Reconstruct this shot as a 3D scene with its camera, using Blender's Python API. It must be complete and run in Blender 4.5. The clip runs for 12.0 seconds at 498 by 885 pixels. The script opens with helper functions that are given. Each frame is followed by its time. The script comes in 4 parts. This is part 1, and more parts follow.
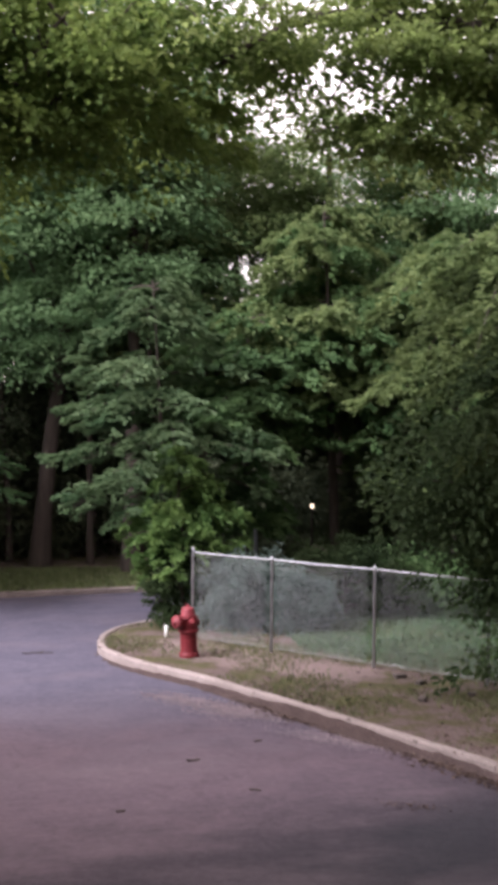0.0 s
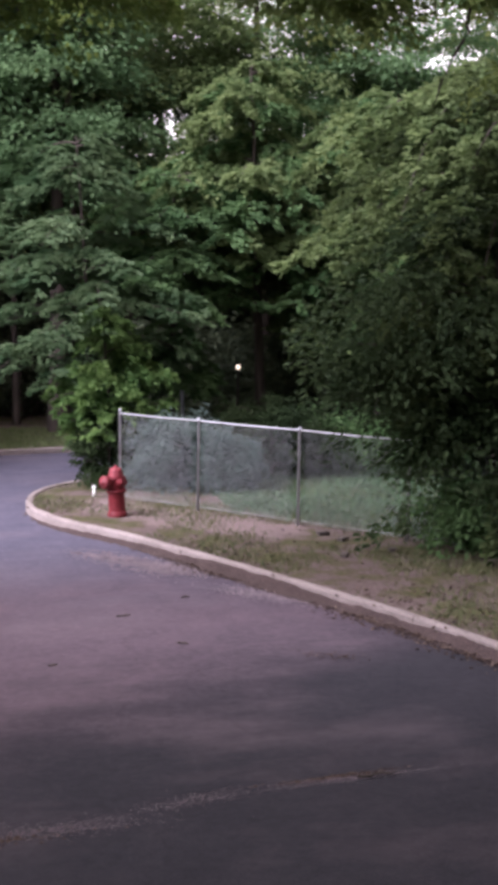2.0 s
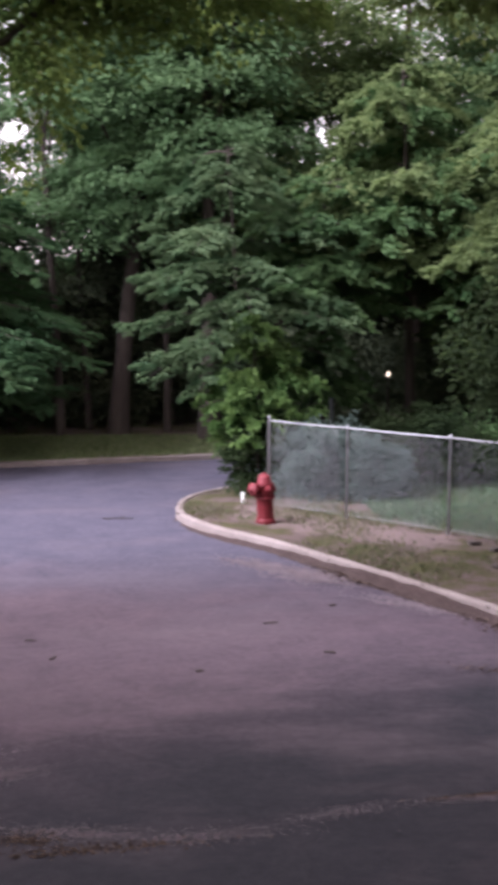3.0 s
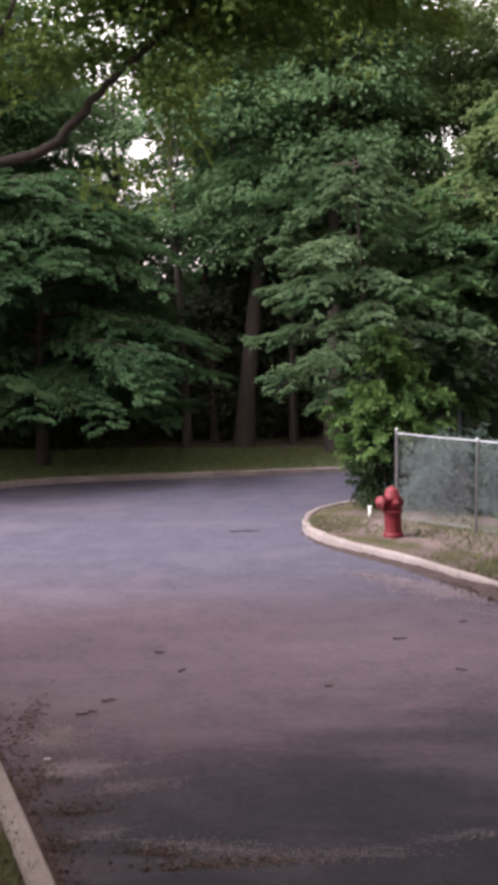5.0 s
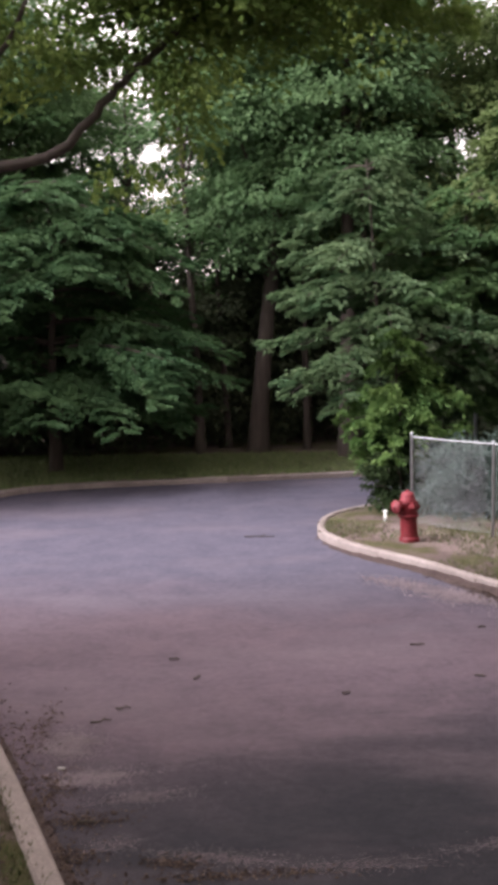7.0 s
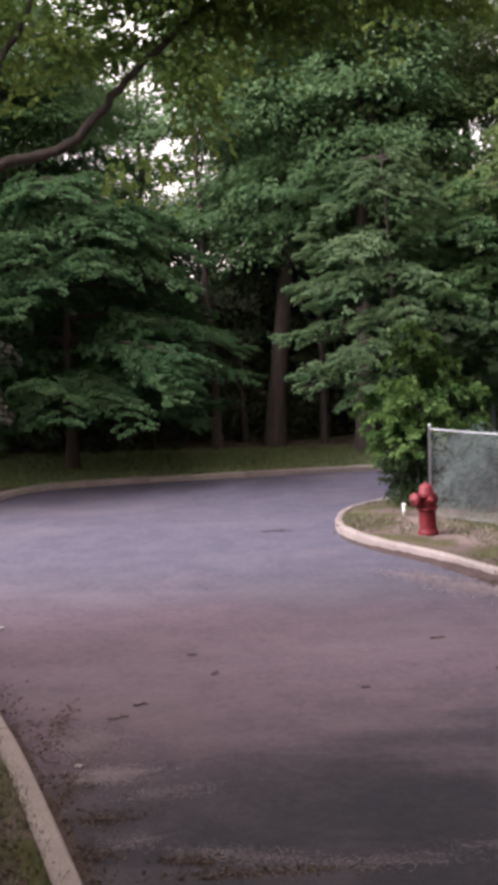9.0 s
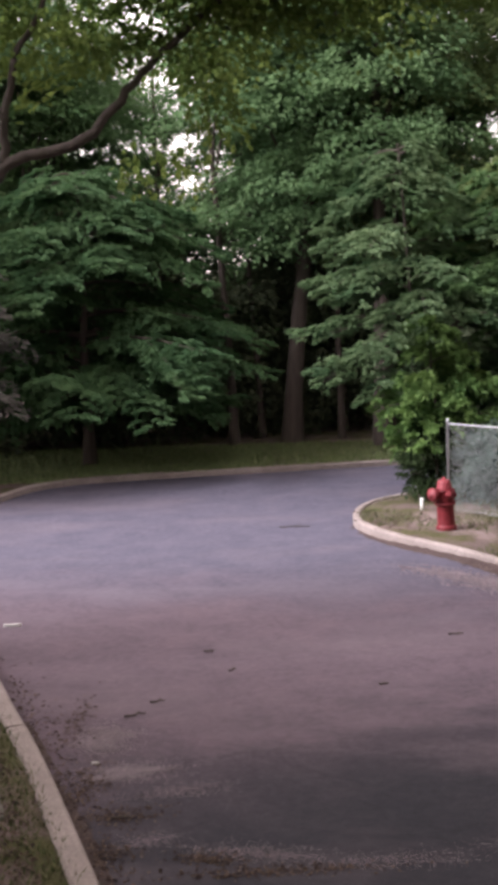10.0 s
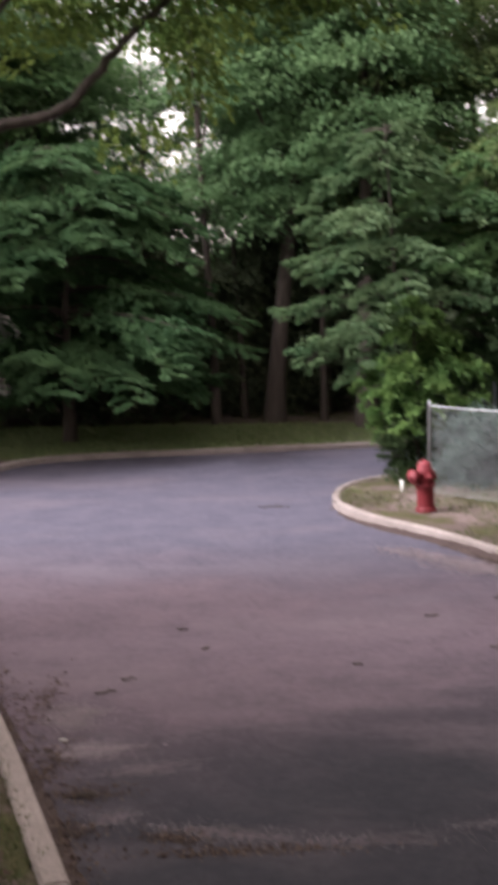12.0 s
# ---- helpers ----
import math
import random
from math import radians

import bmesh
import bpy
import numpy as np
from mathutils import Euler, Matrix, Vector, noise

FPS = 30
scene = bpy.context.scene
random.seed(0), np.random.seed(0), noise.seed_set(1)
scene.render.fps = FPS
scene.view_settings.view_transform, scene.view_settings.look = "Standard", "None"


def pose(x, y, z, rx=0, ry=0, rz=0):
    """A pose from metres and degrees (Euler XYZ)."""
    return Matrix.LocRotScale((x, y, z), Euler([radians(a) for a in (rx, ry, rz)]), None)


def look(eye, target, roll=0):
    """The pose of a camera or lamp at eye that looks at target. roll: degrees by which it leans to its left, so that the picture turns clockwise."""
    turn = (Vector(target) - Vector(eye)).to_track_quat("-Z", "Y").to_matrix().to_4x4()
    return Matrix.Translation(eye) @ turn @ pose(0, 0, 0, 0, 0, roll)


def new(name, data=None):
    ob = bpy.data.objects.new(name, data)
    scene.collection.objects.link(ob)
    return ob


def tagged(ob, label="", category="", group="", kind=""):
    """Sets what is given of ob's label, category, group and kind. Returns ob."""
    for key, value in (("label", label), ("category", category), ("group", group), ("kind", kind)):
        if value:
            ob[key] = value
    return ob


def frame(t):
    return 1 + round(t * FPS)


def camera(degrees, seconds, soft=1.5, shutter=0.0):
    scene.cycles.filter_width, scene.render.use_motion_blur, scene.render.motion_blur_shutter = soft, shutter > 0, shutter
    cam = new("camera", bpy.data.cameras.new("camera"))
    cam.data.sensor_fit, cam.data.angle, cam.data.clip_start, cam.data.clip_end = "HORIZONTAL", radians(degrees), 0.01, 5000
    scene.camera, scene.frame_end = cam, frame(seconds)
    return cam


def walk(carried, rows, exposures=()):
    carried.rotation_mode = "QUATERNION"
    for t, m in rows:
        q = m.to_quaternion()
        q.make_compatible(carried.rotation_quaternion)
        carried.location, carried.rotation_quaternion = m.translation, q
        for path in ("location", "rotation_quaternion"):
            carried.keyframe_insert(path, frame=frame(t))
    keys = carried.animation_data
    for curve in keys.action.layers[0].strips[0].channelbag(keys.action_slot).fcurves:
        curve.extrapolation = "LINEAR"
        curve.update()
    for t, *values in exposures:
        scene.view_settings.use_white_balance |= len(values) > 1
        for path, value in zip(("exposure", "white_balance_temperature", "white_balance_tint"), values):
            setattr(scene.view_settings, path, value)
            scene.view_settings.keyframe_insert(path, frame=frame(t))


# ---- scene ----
cam = camera(23.257, 12.0, soft=5.3, shutter=0.55)
PATH = [
    (0, look((0.044, -0.037, 3.129), (1.770, 9.812, 2.977), 0.65)),
    (0.5, look((0.030, -0.060, 3.136), (1.994, 9.733, 2.645), 0.01)),
    (1, look((0.046, -0.127, 3.170), (2.250, 9.576, 2.173), 0.31)),
    (1.5, look((0.013, -0.166, 3.171), (2.436, 9.450, 1.881), 0.72)),
    (2, look((0.012, -0.164, 3.183), (2.332, 9.474, 1.874), 0.89)),
    (2.5, look((0.029, -0.098, 3.171), (1.851, 9.652, 1.894), 0.54)),
    (3, look((0.044, -0.090, 3.167), (1.145, 9.769, 1.909), 0.27)),
    (3.5, look((0.014, -0.098, 3.157), (0.604, 9.809, 1.932), -0.09)),
    (5.5, look((0.000, 0.000, 3.158), (0.058, 9.935, 2.019), -0.47)),
    (6, look((0.009, 0.024, 3.149), (0.030, 9.960, 2.023), -0.62)),
    (6.5, look((-0.003, 0.061, 3.124), (-0.003, 10.000, 2.023), -0.79)),
    (7, look((-0.008, 0.083, 3.134), (-0.032, 10.022, 2.030), -0.82)),
    (9, look((0.011, 0.179, 3.095), (-0.162, 10.114, 1.964), -1.62)),
    (9.5, look((0.008, 0.197, 3.085), (-0.216, 10.128, 1.938), -1.79)),
    (10, look((0.020, 0.235, 3.089), (-0.300, 10.161, 1.924), -1.90)),
    (10.5, look((0.016, 0.295, 3.095), (-0.414, 10.221, 1.959), -1.81)),
    (11, look((0.005, 0.357, 3.080), (-0.531, 10.289, 2.039), -1.46)),
    (11.5, look((0.035, 0.416, 3.044), (-0.584, 10.354, 2.121), -1.18)),
    (12, look((0.083, 0.350, 3.028), (-0.117, 10.261, 1.716), -0.92)),
]
walk(cam, PATH, exposures=[(0.0, 1.74, 6000, 21), (1.5, 1.8, 5880, 24), (2.2, 1.8, 5660, 25.5), (3.0, 1.82, 5680, 23.5), (3.7, 1.8, 5800, 22), (5.3, 1.8, 6030, 17.5), (10.0, 1.8, 6080, 18), (11.0, 1.8, 6060, 14.5), (12.0, 1.82, 6060, 15)])

# ---- light ----
SUN_EL, SUN_AZ = radians(40), radians(-108)      # azimuth from +y, to the right
world = bpy.data.worlds.new("dusk_sky")
scene.world = world
world.use_nodes = True
wn, wl = world.node_tree.nodes, world.node_tree.links
sky = wn.new("ShaderNodeTexSky")
sky.sky_type, sky.sun_disc = "NISHITA", False
sky.sun_elevation, sky.sun_rotation = SUN_EL, SUN_AZ
sky.air_density, sky.dust_density, sky.ozone_density = 1.0, 3.0, 1.0
veil = wn.new("ShaderNodeMix")          # thin even cloud over the whole evening sky
veil.data_type = "RGBA"
veil.inputs[0].default_value = 0.8
wl.new(sky.outputs["Color"], veil.inputs[6])
veil.inputs[7].default_value = (5.85, 4.95, 4.2, 1)
wl.new(veil.outputs[2], wn["Background"].inputs["Color"])
wn["Background"].inputs["Strength"].default_value = 0.15
sun_data = bpy.data.lights.new("sun", "SUN")
sun_data.energy, sun_data.angle, sun_data.color = 2.3, radians(30), (1.0, 0.97, 0.96)
sun = new("sun", sun_data)
sun_way = Vector((math.sin(SUN_AZ) * math.cos(SUN_EL), math.cos(SUN_AZ) * math.cos(SUN_EL), math.sin(SUN_EL)))
sun.matrix_world = look(sun_way * 40, (0, 0, 0))


# ---- materials ----
def material(name, rough=0.8, metal=0.0, spec=0.3):
    m = bpy.data.materials.new(name)
    m.use_nodes = True
    b = m.node_tree.nodes["Principled BSDF"]
    b.inputs["Roughness"].default_value = rough
    b.inputs["Metallic"].default_value = metal
    b.inputs["Specular IOR Level"].default_value = spec
    return m, m.node_tree.nodes, m.node_tree.links, b


def tex_noise(n, l, scale, detail=6, rough=0.6, vec=None):
    t = n.new("ShaderNodeTexNoise")
    t.inputs["Scale"].default_value, t.inputs["Detail"].default_value, t.inputs["Roughness"].default_value = scale, detail, rough
    if vec is None:
        g = n.new("ShaderNodeNewGeometry")
        vec = g.outputs["Position"]
    l.new(vec, t.inputs["Vector"])
    return t.outputs["Fac"]


def ramp(n, l, fac, stops):
    r = n.new("ShaderNodeValToRGB")
    e = r.color_ramp.elements
    while len(e) < len(stops):
        e.new(0.5)
    for el, (p, c) in zip(e, stops):
        el.position, el.color = p, (*c, 1) if len(c) == 3 else c
    l.new(fac, r.inputs["Fac"])
    return r.outputs["Color"]


def mixed(n, l, a, b, fac, mode="MIX"):
    m = n.new("ShaderNodeMix")
    m.data_type, m.blend_type = "RGBA", mode
    for sock, v in (("Factor", fac), ("A", a), ("B", b)):
        i = m.inputs[0] if sock == "Factor" else m.inputs[6] if sock == "A" else m.inputs[7]
        if hasattr(v, "links"):
            l.new(v, i)
        else:
            i.default_value = v if sock == "Factor" else (*v, 1)
    return m.outputs[2]


def bump(n, l, b, height, strength, dist=0.02):
    k = n.new("ShaderNodeBump")
    k.inputs["Strength"].default_value, k.inputs["Distance"].default_value = strength, dist
    l.new(height, k.inputs["Height"])
    l.new(k.outputs["Normal"], b.inputs["Normal"])


def leaf_material(name, dark, mid, light, trans=0.48):
    m, n, l, b = material(name, 0.65, 0, 0.15)
    g = n.new("ShaderNodeNewGeometry")
    per_leaf = ramp(n, l, g.outputs["Random Per Island"], [(0.0, dark), (0.5, mid), (1.0, light)])
    patch = tex_noise(n, l, 1.1, 3)
    tone = ramp(n, l, patch, [(0.35, dark), (0.65, light)])
    col = mixed(n, l, per_leaf, tone, 0.68)
    l.new(col, b.inputs["Base Color"])
    tr = n.new("ShaderNodeBsdfTranslucent")
    l.new(col, tr.inputs["Color"])
    mx = n.new("ShaderNodeMixShader")
    mx.inputs[0].default_value = trans
    l.new(b.outputs[0], mx.inputs[1])
    l.new(tr.outputs[0], mx.inputs[2])
    l.new(mx.outputs[0], n["Material Output"].inputs["Surface"])
    return m


LEAF_GREEN = leaf_material("leaf_green", (0.052, 0.108, 0.042), (0.088, 0.165, 0.062), (0.135, 0.215, 0.082))
LEAF_SILVER = leaf_material("leaf_greyish_green", (0.044, 0.09, 0.04), (0.08, 0.138, 0.062), (0.145, 0.205, 0.098))
LEAF_PALE = leaf_material("leaf_pale_olive", (0.07, 0.112, 0.04), (0.125, 0.178, 0.065), (0.215, 0.275, 0.11), 0.54)
LEAF_BRIGHT = leaf_material("leaf_bright_green", (0.068, 0.142, 0.042), (0.118, 0.212, 0.06), (0.188, 0.282, 0.088))
LEAF_YELLOW = leaf_material("leaf_yellowish_green", (0.072, 0.122, 0.03), (0.12, 0.185, 0.045), (0.20, 0.26, 0.07), 0.6)
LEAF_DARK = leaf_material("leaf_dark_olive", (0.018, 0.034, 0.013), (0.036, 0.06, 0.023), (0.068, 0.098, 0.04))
LEAF_UNDER = leaf_material("leaf_dull_dark_green", (0.045, 0.06, 0.035), (0.075, 0.095, 0.052), (0.115, 0.132, 0.072))
LEAF_WOOD = leaf_material("leaf_woodland_green", (0.078, 0.142, 0.062), (0.118, 0.208, 0.09), (0.165, 0.255, 0.116), 0.58)
LEAF_DUN = leaf_material("leaf_dull_greyish_brown", (0.066, 0.07, 0.06), (0.11, 0.108, 0.092), (0.165, 0.152, 0.135))
LEAF_DEEP = leaf_material("leaf_deep_green", (0.046, 0.10, 0.044), (0.07, 0.14, 0.058), (0.105, 0.18, 0.076))
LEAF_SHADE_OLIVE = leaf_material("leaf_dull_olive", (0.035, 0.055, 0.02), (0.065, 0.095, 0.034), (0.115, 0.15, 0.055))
LEAF_OLIVE = leaf_material("leaf_olive", (0.108, 0.158, 0.046), (0.178, 0.24, 0.072), (0.255, 0.31, 0.108), 0.7)
LEAF_GREY = leaf_material("leaf_pale_grey_green", (0.075, 0.115, 0.098), (0.12, 0.17, 0.145), (0.18, 0.235, 0.20))


def bark_material():
    m, n, l, b = material("bark", 0.9, 0, 0.15)
    tc = n.new("ShaderNodeTexCoord")
    mp = n.new("ShaderNodeMapping")
    mp.inputs["Scale"].default_value = (14, 14, 2.2)
    l.new(tc.outputs["Object"], mp.inputs["Vector"])
    f = tex_noise(n, l, 1.0, 8, 0.65, mp.outputs["Vector"])
    big = tex_noise(n, l, 1.3, 3)
    c = ramp(n, l, f, [(0.3, (0.03, 0.023, 0.02)), (0.6, (0.08, 0.06, 0.052)), (0.8, (0.125, 0.096, 0.084))])
    l.new(mixed(n, l, c, (0.065, 0.055, 0.047), big), b.inputs["Base Color"])
    bump(n, l, b, f, 0.9, 0.03)
    return m


BARK = bark_material()


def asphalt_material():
    """Old road: dusty pinkish middle, bluer far stretch, tree shade painted dark in the foreground."""
    m, n, l, b = material("asphalt", 0.93, 0, 0.14)
    grit = tex_noise(n, l, 90, 4, 0.7)
    mid = tex_noise(n, l, 2.2, 7, 0.62)
    gp = n.new("ShaderNodeNewGeometry")
    mp = n.new("ShaderNodeMapping")
    mp.inputs["Scale"].default_value = (0.45, 0.9, 1)
    l.new(gp.outputs["Position"], mp.inputs["Vector"])
    big = tex_noise(n, l, 0.8, 6, 0.62, mp.outputs["Vector"])
    sep = n.new("ShaderNodeSeparateXYZ")
    l.new(gp.outputs["Position"], sep.inputs[0])

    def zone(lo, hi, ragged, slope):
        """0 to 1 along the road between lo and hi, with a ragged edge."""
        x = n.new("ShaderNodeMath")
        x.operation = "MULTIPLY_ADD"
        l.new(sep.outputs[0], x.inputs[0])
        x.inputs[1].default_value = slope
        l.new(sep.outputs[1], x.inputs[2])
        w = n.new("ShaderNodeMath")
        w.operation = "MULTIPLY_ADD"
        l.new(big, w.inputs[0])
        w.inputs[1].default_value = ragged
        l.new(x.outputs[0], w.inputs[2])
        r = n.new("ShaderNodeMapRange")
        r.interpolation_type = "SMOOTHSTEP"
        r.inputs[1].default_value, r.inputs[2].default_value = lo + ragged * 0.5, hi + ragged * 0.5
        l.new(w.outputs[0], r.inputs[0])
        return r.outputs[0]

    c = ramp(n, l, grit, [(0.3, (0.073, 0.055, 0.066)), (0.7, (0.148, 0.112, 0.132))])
    bluish = ramp(n, l, grit, [(0.3, (0.062, 0.058, 0.078)), (0.7, (0.122, 0.114, 0.150))])
    tree_shade = ramp(n, l, grit, [(0.3, (0.02, 0.0195, 0.0235)), (0.7, (0.052, 0.0495, 0.058))])
    c = mixed(n, l, c, bluish, zone(11.0, 14.5, 4.0, 0.15))
    # shade of the trees on the near road, mixed in as darker colour
    c = mixed(n, l, tree_shade, c, zone(6.7, 9.6, 3.2, -0.52))
    stain = ramp(n, l, mid, [(0.3, (0.80, 0.80, 0.82)), (0.5, (0.97, 0.96, 0.97)), (0.7, (1.15, 1.11, 1.10))])
    c = mixed(n, l, c, stain, 0.85, "MULTIPLY")
    blotch = tex_noise(n, l, 13, 5, 0.6)
    c = mixed(n, l, c, ramp(n, l, blotch, [(0.36, (0.78, 0.78, 0.78)), (0.64, (1.13, 1.11, 1.11))]), 0.6, "MULTIPLY")
    sand = ramp(n, l, big, [(0.5, (0, 0, 0)), (0.72, (1, 1, 1))])
    c = mixed(n, l, c, (0.182, 0.142, 0.155), mixed(n, l, (0, 0, 0), sand, 0.3))
    vor = n.new("ShaderNodeTexVoronoi")
    vor.feature = "DISTANCE_TO_EDGE"
    vor.inputs["Scale"].default_value = 0.55
    warp = n.new("ShaderNodeVectorMath")
    warp.operation = "ADD"
    wn2 = n.new("ShaderNodeTexNoise")
    wn2.inputs["Scale"].default_value = 1.6
    l.new(gp.outputs["Position"], wn2.inputs["Vector"])
    l.new(gp.outputs["Position"], warp.inputs[0])
    l.new(wn2.outputs["Color"], warp.inputs[1])
    l.new(warp.outputs[0], vor.inputs["Vector"])
    crack = ramp(n, l, vor.outputs["Distance"], [(0.0, (0.6, 0.6, 0.6)), (0.012, (1, 1, 1))])
    c = mixed(n, l, c, crack, 0.28, "MULTIPLY")
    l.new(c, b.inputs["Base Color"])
    bump(n, l, b, grit, 0.5, 0.006)
    return m


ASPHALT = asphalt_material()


def soil_material():
    m, n, l, b = material("verge_soil_and_grass", 0.95, 0, 0.1)
    fine = tex_noise(n, l, 34, 6, 0.7)
    mid = tex_noise(n, l, 1.9, 6, 0.65)
    big = tex_noise(n, l, 0.35, 3)
    soil = ramp(n, l, fine, [(0.3, (0.078, 0.056, 0.05)), (0.6, (0.17, 0.127, 0.115)), (0.8, (0.25, 0.195, 0.178))])
    grass = ramp(n, l, fine, [(0.3, (0.053, 0.052, 0.024)), (0.7, (0.115, 0.108, 0.05))])
    k = ramp(n, l, mid, [(0.41, (0, 0, 0)), (0.56, (1, 1, 1))])
    gp = n.new("ShaderNodeNewGeometry")
    worn = n.new("ShaderNodeMapping")        # trodden bare ground in front of the fence
    worn.vector_type = "TEXTURE"
    worn.inputs["Location"].default_value = (2.95, 15.2, 0)
    worn.inputs["Rotation"].default_value = (0, 0, radians(-47))
    worn.inputs["Scale"].default_value = (1.7, 0.62, 4)
    l.new(gp.outputs["Position"], worn.inputs["Vector"])
    far = n.new("ShaderNodeVectorMath")
    far.operation = "LENGTH"
    l.new(worn.outputs["Vector"], far.inputs[0])
    edge = n.new("ShaderNodeMath")
    edge.operation = "MULTIPLY_ADD"
    l.new(mid, edge.inputs[0])
    edge.inputs[1].default_value = -1.4
    l.new(far.outputs["Value"], edge.inputs[2])
    bare = ramp(n, l, edge.outputs[0], [(0.1, (1, 1, 1)), (0.5, (0, 0, 0))])
    k = mixed(n, l, k, (1, 1, 1), bare)
    soil = mixed(n, l, soil, (0.27, 0.205, 0.195), mixed(n, l, (0, 0, 0), bare, 0.45))
    c = mixed(n, l, grass, soil, k)
    c = mixed(n, l, c, ramp(n, l, big, [(0.3, (0.7, 0.7, 0.7)), (0.7, (1.1, 1.1, 1.1))]), 0.7, "MULTIPLY")
    l.new(c, b.inputs["Base Color"])
    bump(n, l, b, fine, 0.8, 0.03)
    return m


SOIL = soil_material()


def speckled(name, lo, hi, scale, rough, metal=0.0, bump_amt=0.3, stain=0.4, spec=0.3):
    m, n, l, b = material(name, rough, metal, spec)
    fine = tex_noise(n, l, scale, 6, 0.65)
    big = tex_noise(n, l, scale * 0.06, 4)
    c = ramp(n, l, fine, [(0.3, lo), (0.7, hi)])
    oi = n.new("ShaderNodeObjectInfo")
    c = mixed(n, l, c, ramp(n, l, big, [(0.35, (0.6, 0.58, 0.56)), (0.65, (1.05, 1.05, 1.05))]), stain, "MULTIPLY")
    c = mixed(n, l, c, ramp(n, l, oi.outputs["Random"], [(0, (0.88, 0.87, 0.86)), (1, (1.06, 1.06, 1.06))]), 1.0, "MULTIPLY")
    l.new(c, b.inputs["Base Color"])
    bump(n, l, b, fine, bump_amt, 0.01)
    return m


KERB = speckled("kerb_concrete", (0.22, 0.182, 0.17), (0.345, 0.29, 0.27), 40, 0.9, 0, 0.4, 0.55)
RED = speckled("red_paint", (0.105, 0.008, 0.012), (0.168, 0.015, 0.02), 30, 0.6, 0, 0.15, 0.5, 0.3)
RED_FADED = speckled("faded_red_paint", (0.16, 0.018, 0.026), (0.225, 0.036, 0.044), 30, 0.6, 0, 0.15, 0.3, 0.4)
STEEL = speckled("galvanised_steel", (0.34, 0.35, 0.37), (0.50, 0.51, 0.53), 60, 0.5, 0.45, 0.1, 0.4, 0.5)
WHITE = speckled("white_paint", (0.72, 0.72, 0.68), (0.82, 0.82, 0.78), 50, 0.6, 0, 0.1, 0.3)
STONE = speckled("slab_concrete", (0.11, 0.105, 0.09), (0.19, 0.175, 0.15), 30, 0.95, 0, 0.6, 0.5)
PALE = speckled("pale_scrap", (0.38, 0.36, 0.34), (0.52, 0.5, 0.48), 50, 0.8, 0, 0.3, 0.4)
TWIG = speckled("dead_wood", (0.05, 0.04, 0.035), (0.11, 0.09, 0.08), 40, 0.95, 0, 0.4, 0.3)


# glow for a bright gap in the trees, not a real lamp
SKY_GAP_GLOW, _, _, glow = material("sky_gap_glow", 0.4)
glow.inputs["Emission Color"].default_value = (1.0, 0.8, 0.52, 1)
glow.inputs["Emission Strength"].default_value = 0.6


def blade_material():
    m, n, l, b = material("grass_blade", 0.7, 0, 0.15)
    g = n.new("ShaderNodeNewGeometry")
    c = ramp(n, l, g.outputs["Random Per Island"], [(0, (0.055, 0.072, 0.028)), (0.5, (0.095, 0.112, 0.045)), (0.75, (0.125, 0.115, 0.06)), (1, (0.17, 0.145, 0.09))])
    l.new(c, b.inputs["Base Color"])
    return m


BLADE = blade_material()

# ---- mesh helpers ----
rng = np.random.default_rng(7)


def mesh_object(name, verts, faces, mat, parent=None, label="", smooth=False):
    """faces: an integer array, all of one size."""
    me = bpy.data.meshes.new(name)
    verts, faces = np.asarray(verts, np.float32), np.asarray(faces, np.int32)
    k = faces.shape[1]
    me.vertices.add(len(verts))
    me.vertices.foreach_set("co", verts.ravel())
    me.loops.add(faces.size)
    me.loops.foreach_set("vertex_index", faces.ravel())
    me.polygons.add(len(faces))
    me.polygons.foreach_set("loop_start", np.arange(0, faces.size, k, dtype=np.int32))
    me.polygons.foreach_set("use_smooth", np.full(len(faces), smooth))
    me.update(calc_edges=True)
    me.materials.append(mat)
    ob = new(name, me)
    if parent:
        ob.parent = parent
    return tagged(ob, label)


def part(name, bm, mat, parent=None, label="", smooth=True):
    me = bpy.data.meshes.new(name)
    bm.to_mesh(me)
    bm.free()
    if smooth:
        me.polygons.foreach_set("use_smooth", np.full(len(me.polygons), True))
    me.materials.append(mat)
    ob = new(name, me)
    if parent:
        ob.parent = parent
    return tagged(ob, label)


def empty(name, m, label, category, group="", kind=""):
    ob = new(name)
    ob.matrix_basis = m
    return tagged(ob, label, category, group, kind)


def tube(points, radii, sides=8, caps=True):
    """Vertices and quads of a tapered tube along points."""
    pts = np.asarray(points, float)
    rad = np.asarray(radii, float)
    tan = np.gradient(pts, axis=0)
    tan /= np.linalg.norm(tan, axis=1)[:, None] + 1e-9
    ref = np.where(np.abs(tan[:, 2:3]) > 0.9, [[1.0, 0, 0]], [[0, 0, 1.0]])
    a = np.cross(tan, ref)
    a /= np.linalg.norm(a, axis=1)[:, None] + 1e-9
    b = np.cross(tan, a)
    th = np.linspace(0, 2 * np.pi, sides, endpoint=False)
    ring = pts[:, None] + rad[:, None, None] * (np.cos(th)[None, :, None] * a[:, None] + np.sin(th)[None, :, None] * b[:, None])
    v = ring.reshape(-1, 3)
    i = np.arange(len(pts) - 1)[:, None] * sides
    j = np.arange(sides)[None]
    jn = (j + 1) % sides
    f = np.stack([i + j, i + jn, i + sides + jn, i + sides + j], -1).reshape(-1, 4)
    return v, f


